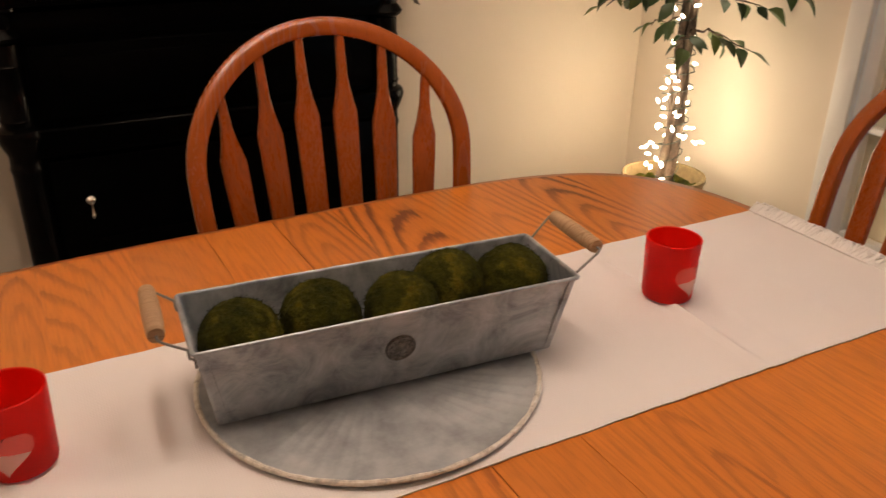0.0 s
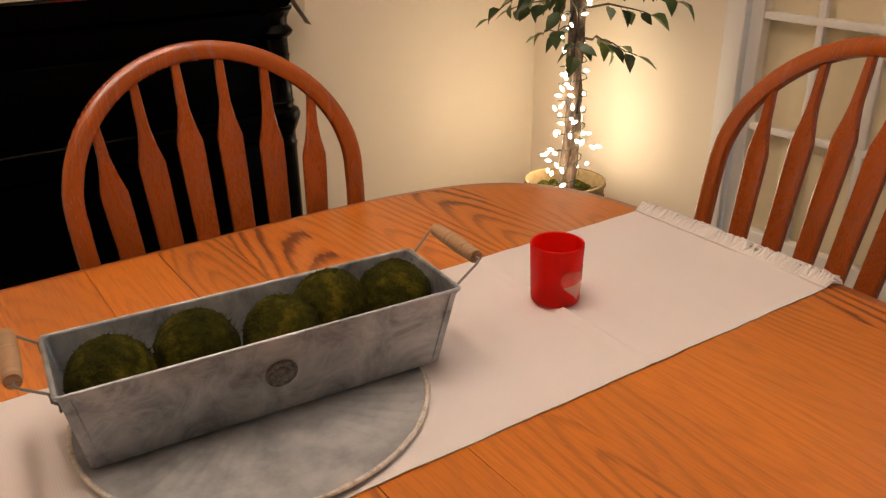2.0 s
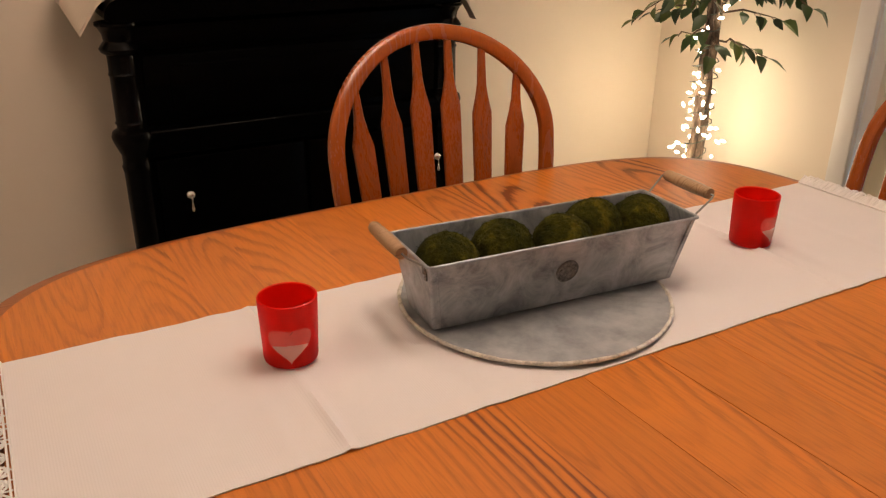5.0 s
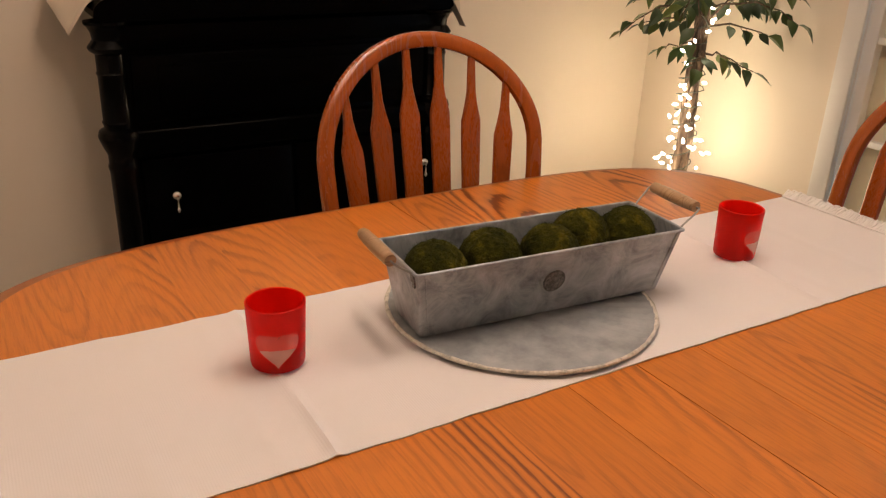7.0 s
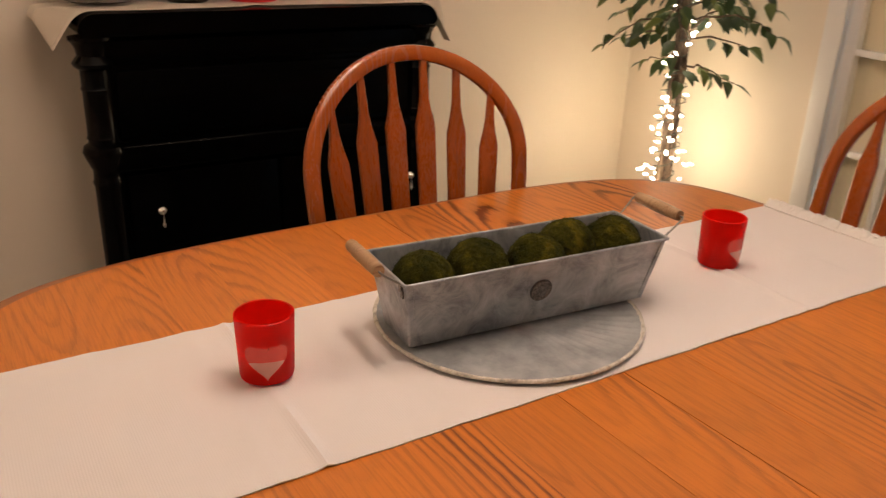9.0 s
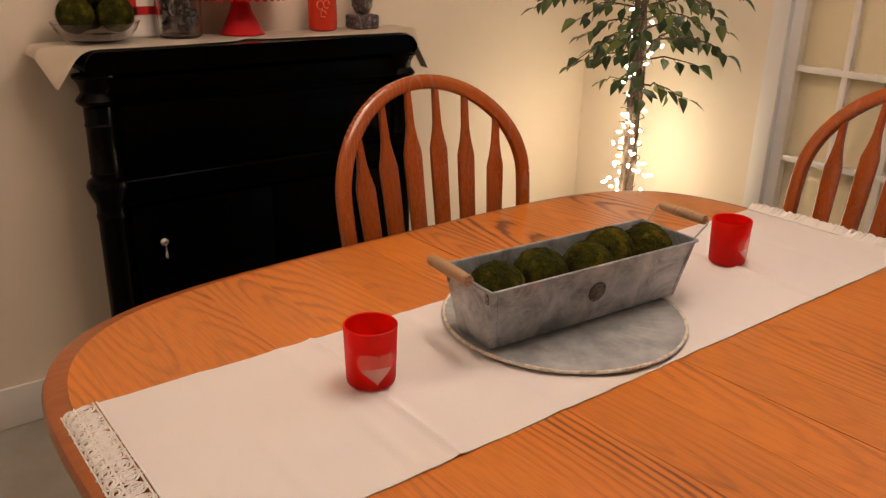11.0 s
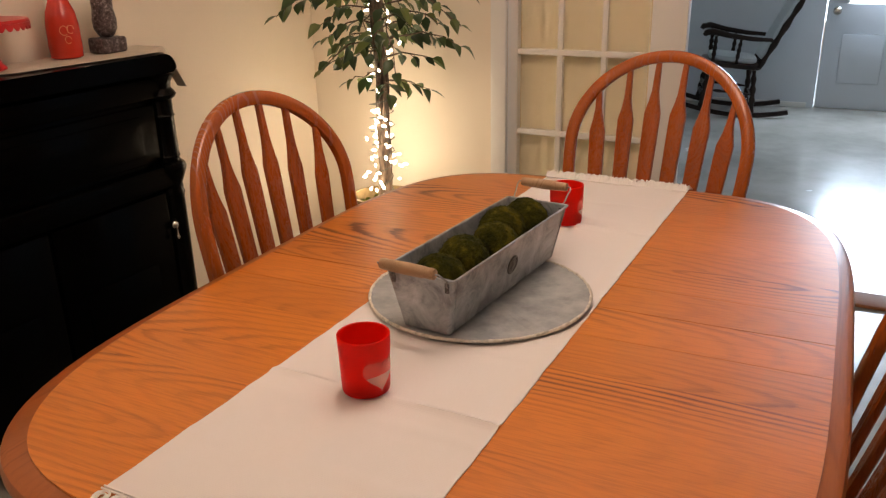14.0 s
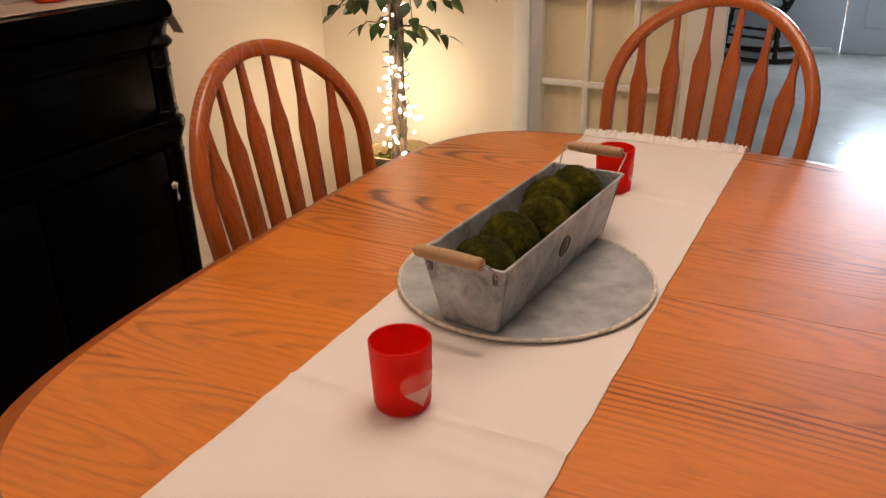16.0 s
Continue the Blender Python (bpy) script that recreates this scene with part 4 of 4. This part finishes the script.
for k in range(3):
    zs = [POT_H - 0.08 + (1.78 - POT_H) * i / 40 for i in range(41)]
    part("trunk", tubed([stem(k, z) for z in zs], [0.0155 - 0.0095 * i / 40 + 0.0012 * math.sin(i * 1.9 + k) for i in range(41)], 9), BARK, tree)

leaf_bm, twig_bm = bmesh.new(), bmesh.new()


def leaf(bm, p, d, up, ln):
    d = d.normalized()
    s = d.cross(up)
    if s.length < 0.05:
        s = d.cross(Vector((1, 0.2, 0.1)))
    s.normalize()
    nn = s.cross(d).normalized()
    w = ln * 0.30
    mid, lf, rt = [], [], []
    for f, q, dr in ((0.0, 0.05, 0.0), (0.22, 0.75, 0.03), (0.45, 1.0, 0.02), (0.7, 0.66, -0.05), (1.0, 0.0, -0.16)):
        c = p + d * ln * f + nn * ln * dr
        mid.append(bm.verts.new(c))
        lf.append(bm.verts.new(c + s * w * q + nn * w * q * 0.3))
        rt.append(bm.verts.new(c - s * w * q + nn * w * q * 0.3))
    for i in range(4):
        bm.faces.new((mid[i], mid[i + 1], lf[i + 1], lf[i]))
        bm.faces.new((mid[i], rt[i], rt[i + 1], mid[i + 1]))


leaf_meshes = []
for curl in (0.6, 1.0, 1.5):
    bm = bmesh.new()
    leaf(bm, Vector((0, 0, 0)), Vector((0, 1, 0)), Vector((0, 0, 1)), 1.0)
    for v_ in bm.verts:
        v_.co.z = v_.co.z * curl - 0.06 * (curl - 0.8) * v_.co.y ** 2
    leaf_meshes.append(finish("leaf", bm, GREEN_LEAF))
single = []


def put_leaf(p, d, up, ln):
    """Low leaves stand as objects of their own; those in the upper crown are joined."""
    if p.z > 1.20 or len(single) >= 300:
        leaf(leaf_bm, p, d, up, ln)
        return
    d = d.normalized()
    s = d.cross(up).normalized()
    nn = s.cross(d).normalized()
    ob = new("leaf", leaf_meshes[len(single) % 3])
    ob.parent = tree
    ob.matrix_basis = Matrix.Translation(p) @ Matrix((s, d, nn)).transposed().to_4x4() @ Matrix.Diagonal((ln, ln, ln, 1))
    single.append(ob)


def spray(z0, a, ln, rise, count, droop):
    p0 = stem(0, z0)
    out = Vector((math.cos(a), math.sin(a), 0))
    pts = []
    for i in range(7):
        f = i / 6
        pts.append(p0 + out * ln * f + Vector((0, 0, ln * (rise * f - droop * f * f))) + Vector((rnd.gauss(0, 0.006), rnd.gauss(0, 0.006), rnd.gauss(0, 0.004))))
    tube(twig_bm, pts, [0.004 - 0.0028 * i / 6 for i in range(7)], 5)
    for i in range(count):
        f = 0.25 + 0.75 * (i + 0.5) / count
        q = f * 6
        i0 = min(int(q), 5)
        p = pts[i0].lerp(pts[i0 + 1], q - i0)
        side = out.cross(Vector((0, 0, 1))) * (1 if i % 2 else -1)
        d = out * (0.4 + 0.4 * rnd.random()) + side * (0.5 + 0.5 * rnd.random()) + Vector((0, 0, -0.25 - 1.0 * rnd.random()))
        if i == count - 1:
            d = out + Vector((0, 0, -0.5))
        st = p + d.normalized() * 0.012
        tube(twig_bm, [p, st], 0.0011, 4)
        put_leaf(st, d, Vector((rnd.gauss(0, 0.35), rnd.gauss(0, 0.35), 1)), 0.046 + 0.025 * rnd.random())


# lowest sprays, as they stand out against the wall
spray(0.845, radians(-55), 0.15, 0.25, 7, 0.55)
spray(0.92, radians(-30), 0.20, 0.25, 5, 0.35)
spray(0.935, radians(150), 0.20, 0.28, 7, 0.30)
spray(0.875, radians(110), 0.12, 0.1, 6, 0.4)
spray(0.845, radians(220), 0.10, 0.1, 5, 0.5)
for i in range(46):
    z0 = 0.945 + 0.77 * (i / 45) ** 1.1
    spray(z0, i * 2.4 + rnd.random() * 0.6, 0.14 + 0.17 * rnd.random() + 0.09 * min(1, (z0 - 0.89) / 0.3), 0.15 + 0.6 * rnd.random(), 7 + int(5 * rnd.random()), 0.5 + 0.4 * rnd.random())
tagged(part("foliage", leaf_bm, GREEN, tree, "pointed dark green ficus leaves"), kind="stuff")
tagged(part("twig_growth", twig_bm, BARK, tree), kind="stuff")

lights = thing("fairy_lights", "string of warm fairy lights wound round the ficus trunk", "string lights", pose(*TREE, 0))
wire_pts = []
for i in range(260):
    f = i / 259
    z = POT_H - 0.03 + (1.7 - POT_H) * f
    a = i * 0.62
    rr_ = 0.036 + 0.008 * math.sin(i * 1.3)
    wire_pts.append((rr_ * math.cos(a) + 0.012 * math.sin(z * 3.1), rr_ * math.sin(a), z))
part("wire", tubed(wire_pts, 0.0016, 5), WIRE, lights)
bulb_me = finish("bulb", turned([(0.0018, 0.0), (0.0040, 0.004), (0.0047, 0.010), (0.0024, 0.016), (0.0005, 0.019)], 8), BULB)
for i in range(104):
    f = i / 103
    z = POT_H + (0.01 + 0.31 * (f / 0.58) if f < 0.58 else 0.33 + 0.75 * (f - 0.58) / 0.42)
    a = rnd.random() * 6.283
    rr_ = 0.024 + 0.022 * rnd.random() + (0.03 if i % 9 == 0 else 0) + (0.05 * rnd.random() if i < 18 else 0)
    ob = new("bulb", bulb_me)
    ob.parent = lights
    ob.matrix_basis = pose(rr_ * math.cos(a) + 0.012 * math.sin(z * 3.1), rr_ * math.sin(a) + 0.008 * math.sin(z * 4.3 + 1), z, rnd.gauss(0, 50), rnd.gauss(0, 50), 0)
for z in (0.455, 0.56, 0.68):
    for a in (1.7, 2.5, 4.0):
        lamp("fairy_light_glow", "POINT", pose(TREE[0] + 0.085 * math.cos(a), TREE[1] + 0.085 * math.sin(a), z), 0.37, (1.0, 0.75, 0.51), 0.02)

# ---- french door leaf ----


def in_room(u0, u1, v0, v1, z0, z1, bevel=0.0):
    return boxed(u0, u1, v0, v1, z0, z1, bevel)


bm = in_room(-0.018, 0.0, D0 - 0.005, D0 + 0.055, 0, 2.13, 0.005)
setting("trim_casing", bm, TRIM, "white painted door casing", ROOM)
setting("trim_casing", in_room(-0.018, 0.0, D2 - 0.055, D0 + 0.055, 2.06, 2.13, 0.005), TRIM, "white painted door casing", ROOM)
setting("trim_casing", in_room(-0.018, 0.0, D2 - 0.075, D2 + 0.0, 0, 2.06, 0.005), TRIM, "white painted door casing", ROOM)
door = thing("door_1", "closed white french door leaf with fifteen panes and cream curtain", "door", ROOM, kind=structure)
L0, L1 = D1, D0
stile, bot, topr = 0.095, 0.358, 0.11
PANE = material("thin_pane", (0.95, 0.95, 0.93), 0.45)
PANE.node_tree.nodes["Principled BSDF"].inputs["Transmission Weight"].default_value = 1.0
PANE.node_tree.nodes["Principled BSDF"].inputs["Specular IOR Level"].default_value = 0.1
PANE.node_tree.nodes["Principled BSDF"].inputs["IOR"].default_value = 1.05
part("stile", in_room(0.012, 0.048, L0, L0 + stile + 0.02, 0.01, 2.05, 0.003), TRIM, door)
part("stile", in_room(0.012, 0.048, L1 - 0.038, L1, 0.01, 2.05, 0.003), TRIM, door)
g0, g1 = L0 + stile + 0.02, L1 - 0.038
part("rail", in_room(0.013, 0.047, g0, g1, 0.01, bot, 0.003), TRIM, door)
part("rail", in_room(0.013, 0.047, g0, g1, 2.05 - topr, 2.05, 0.003), TRIM, door)
cols = [g0 + (g1 - g0) * i / 3 for i in range(4)]
rws = [0.645, 0.932, 1.219, 1.506, 2.05 - topr]
rws = [bot] + rws
for c in cols[1:3]:
    part("muntin", in_room(0.016, 0.044, c - 0.010, c + 0.010, bot, 2.05 - topr, 0.003), TRIM, door)
for z in rws[1:-1]:
    part("muntin", in_room(0.015, 0.045, g0, g1, z - 0.010, z + 0.010, 0.003), TRIM, door)
for c0, c1 in zip(cols, cols[1:]):
    for z0, z1 in zip(rws, rws[1:]):
        gl = part("pane", in_room(0.028, 0.031, c0 + 0.009, c1 - 0.009, z0 + 0.009, z1 - 0.009), PANE, door)
        gl.visible_shadow = False
# gathered curtain behind the panes
bm = bmesh.new()
rows_ = []
for i in range(61):
    v_ = g0 - 0.02 + (g1 - g0 + 0.04) * i / 60
    rows_.append([bm.verts.new((0.067 + 0.006 * math.sin(i * 0.9) + 0.003 * math.sin(i * 2.3), v_, z)) for z in (0.2, 0.8, 1.4, 2.0)])
for a, b in zip(rows_, rows_[1:]):
    for j in range(3):
        bm.faces.new((a[j], b[j], b[j + 1], a[j + 1]))
rr = bmesh.ops.extrude_face_region(bm, geom=bm.faces[:])
bmesh.ops.translate(bm, vec=(0.002, 0, 0), verts=[g for g in rr["geom"] if isinstance(g, bmesh.types.BMVert)])
solo("door_curtain", bm, MUSLIN, "cream gathered curtain behind the french door panes", "curtain", ROOM)

# ---- entrance room ----
fd = thing("door_2", "white panelled front door with a bright glazed top", "door", ROOM, kind=structure)
part("slab", in_room(FAR_U + 0.03, FAR_U + 0.075, F0, F1, 0.002, 0.80, 0.003), WALL_FAR, fd)
part("slab", in_room(FAR_U + 0.03, FAR_U + 0.075, F0, F0 + 0.14, 0.80, 2.05, 0.003), WALL_FAR, fd)
part("slab", in_room(FAR_U + 0.03, FAR_U + 0.075, F1 - 0.15, F1, 0.80, 2.05, 0.003), WALL_FAR, fd)
part("slab", in_room(FAR_U + 0.03, FAR_U + 0.075, F0 + 0.14, F1 - 0.15, 1.92, 2.05, 0.003), WALL_FAR, fd)
part("muntin", in_room(FAR_U + 0.035, FAR_U + 0.07, (F0 + F1) / 2 - 0.045, (F0 + F1) / 2 - 0.015, 0.80, 1.92, 0.003), TRIM, fd)
for p0, p1 in ((F0 + 0.13, (F0 + F1) / 2 - 0.04), ((F0 + F1) / 2 + 0.04, F1 - 0.13)):
    bm = in_room(FAR_U + 0.018, FAR_U + 0.031, p0, p1, 0.20, 0.58, 0.010)
    part("door_panel", bm, WALL_FAR, fd)
part("door_knob", turned([(0.03, 0), (0.03, 0.006), (0.012, 0.012), (0.012, 0.03), (0.028, 0.042), (0.03, 0.056), (0.02, 0.066), (0.001, 0.068)], 20, pose(FAR_U + 0.03, F1 - 0.075, 0.75, 0, -90, 0)), NICKEL, fd, "nickel door knob")
part("deadbolt", turned([(0.028, 0), (0.028, 0.01), (0.018, 0.016), (0.001, 0.018)], 20, pose(FAR_U + 0.03, F1 - 0.075, 0.87, 0, -90, 0)), NICKEL, fd, "dark metal deadbolt")
pane = part("pane", in_room(FAR_U + 0.05, FAR_U + 0.054, F0 + 0.14, F1 - 0.15, 0.80, 1.92), GLASS, fd)
pane.visible_shadow = False
setting("baseboard", in_room(FAR_U - 0.014, FAR_U - 0.001, F1 + 0.06, 1.4, 0, 0.04, 0.004), TRIM, "white painted baseboard", ROOM)
OUT = material("daylight", (0, 0, 0), 1.0)
b = OUT.node_tree.nodes["Principled BSDF"]
b.inputs["Emission Color"].default_value = (0.78, 0.88, 1.0, 1)
b.inputs["Emission Strength"].default_value = 10.0
setting("backdrop", boxed(FAR_U + 1.0, FAR_U + 0.80, -5.0, 0.5, 0.6, 3.4), OUT, "bright overcast daylight outside the front door", ROOM)
lamp("door_daylight", "AREA", ROOM @ look((FAR_U - 0.03, -2.25, 1.36), (0, -2.9, 0.2)), 54, (0.66, 0.81, 1.0), (0.6, 0.9))


# ---- rocking chair ----
DARKWOOD = material("dark_rocker_wood", (0.018, 0.010, 0.007), 0.28)
n = Nodes(DARKWOOD)
n.color(n.mix(n.noise(n.coords((1, 1, 0.2)), 30.0), (0.010, 0.006, 0.005), (0.030, 0.015, 0.010)))
Nodes(DARKWOOD).b.inputs["Specular IOR Level"].default_value = 0.2
CUSHION = cloth("pale_blue_cushion", (0.55, 0.60, 0.62))
rocker = thing("rocking_chair", "dark turned-wood rocking chair with pale cushions", "rocking chair", pose(5.60, 0.51, 0.014, 6, 0, 13))
rocker.scale = (0.95, 0.95, 0.88)


def post(name, a, b, r0, parent, label=""):
    """A turned spindle from a to b with beads."""
    a, b = Vector(a), Vector(b)
    ln = (b - a).length
    q = (b - a).to_track_quat("Z", "Y").to_matrix().to_4x4()
    pr = []
    for i in range(25):
        f = i / 24
        pr.append((r0 * (0.85 + 0.28 * math.sin(f * math.pi) + 0.22 * math.sin(f * 26)), ln * f))
    return part(name, turned(pr, 10, Matrix.Translation(a) @ q), DARKWOOD, parent, label)


for sx in (-1, 1):
    pts = []
    for i in range(17):
        y = -0.48 + 0.88 * i / 16
        pts.append((sx * 0.24, y, 0.018 + 0.36 * (y + 0.02) ** 2))
    sec4 = [(-0.9, -1), (0.9, -1), (0.9, 1), (-0.9, 1)]
    part("rocker", tubed(pts, 0.019, section=sec4), DARKWOOD, rocker)
    post("leg", (sx * 0.24, 0.19, 0.04), (sx * 0.20, 0.17, 0.41), 0.019, rocker)
    post("leg", (sx * 0.24, -0.21, 0.04), (sx * 0.19, -0.17, 0.41), 0.019, rocker)
    post("arm_post", (sx * 0.23, 0.16, 0.44), (sx * 0.255, 0.17, 0.66), 0.015, rocker)
    post("arm_post", (sx * 0.22, -0.02, 0.44), (sx * 0.25, -0.02, 0.655), 0.013, rocker)
    part("arm", tubed([(sx * 0.225, -0.25, 0.67), (sx * 0.245, -0.1, 0.665), (sx * 0.26, 0.08, 0.675), (sx * 0.265, 0.2, 0.695), (sx * 0.265, 0.25, 0.68), (sx * 0.262, 0.262, 0.655)], [0.016, 0.020, 0.024, 0.028, 0.026, 0.018], 10), DARKWOOD, rocker)
    post("back_post", (sx * 0.20, -0.20, 0.43), (sx * 0.25, -0.43, 1.10), 0.021, rocker)
    post("side_stretcher", (sx * 0.22, 0.19, 0.20), (sx * 0.22, -0.2, 0.20), 0.011, rocker)
for i in range(5):
    o = (i - 2) * 0.075
    post("spindle", (o * 0.9, -0.205, 0.44), (o, -0.42, 1.06), 0.010, rocker)
post("stretcher", (-0.22, 0.19, 0.22), (0.22, 0.19, 0.22), 0.012, rocker)
post("stretcher", (-0.22, 0.19, 0.14), (0.22, 0.19, 0.14), 0.012, rocker)
post("stretcher", (-0.22, -0.2, 0.18), (0.22, -0.2, 0.18), 0.011, rocker)
part("seat", slab([(0.25 * math.copysign(abs(math.cos(a)) ** 0.5, math.cos(a)), 0.235 * math.copysign(abs(math.sin(a)) ** 0.5, math.sin(a))) for a in [2 * math.pi * i / 40 for i in range(40)]], 0.405, 0.445, 0.012), DARKWOOD, rocker)
part("crest", boxed(-0.28, 0.28, -0.455, -0.425, 1.06, 1.20, 0.012, segs=3), DARKWOOD, rocker)
part("seat_cushion", slab([(0.20 * math.copysign(abs(math.cos(a)) ** 0.6, math.cos(a)), 0.19 * math.copysign(abs(math.sin(a)) ** 0.6, math.sin(a))) for a in [2 * math.pi * i / 40 for i in range(40)]], 0.447, 0.50, 0.022), CUSHION, rocker, "pale tufted seat cushion")
bm = boxed(-0.17, 0.17, -0.022, 0.022, 0.0, 0.56, 0.018, segs=3)
part("back_cushion", bm, CUSHION, rocker, "pale back cushion", m=pose(0, -0.205, 0.50, 18.5, 0, 0))
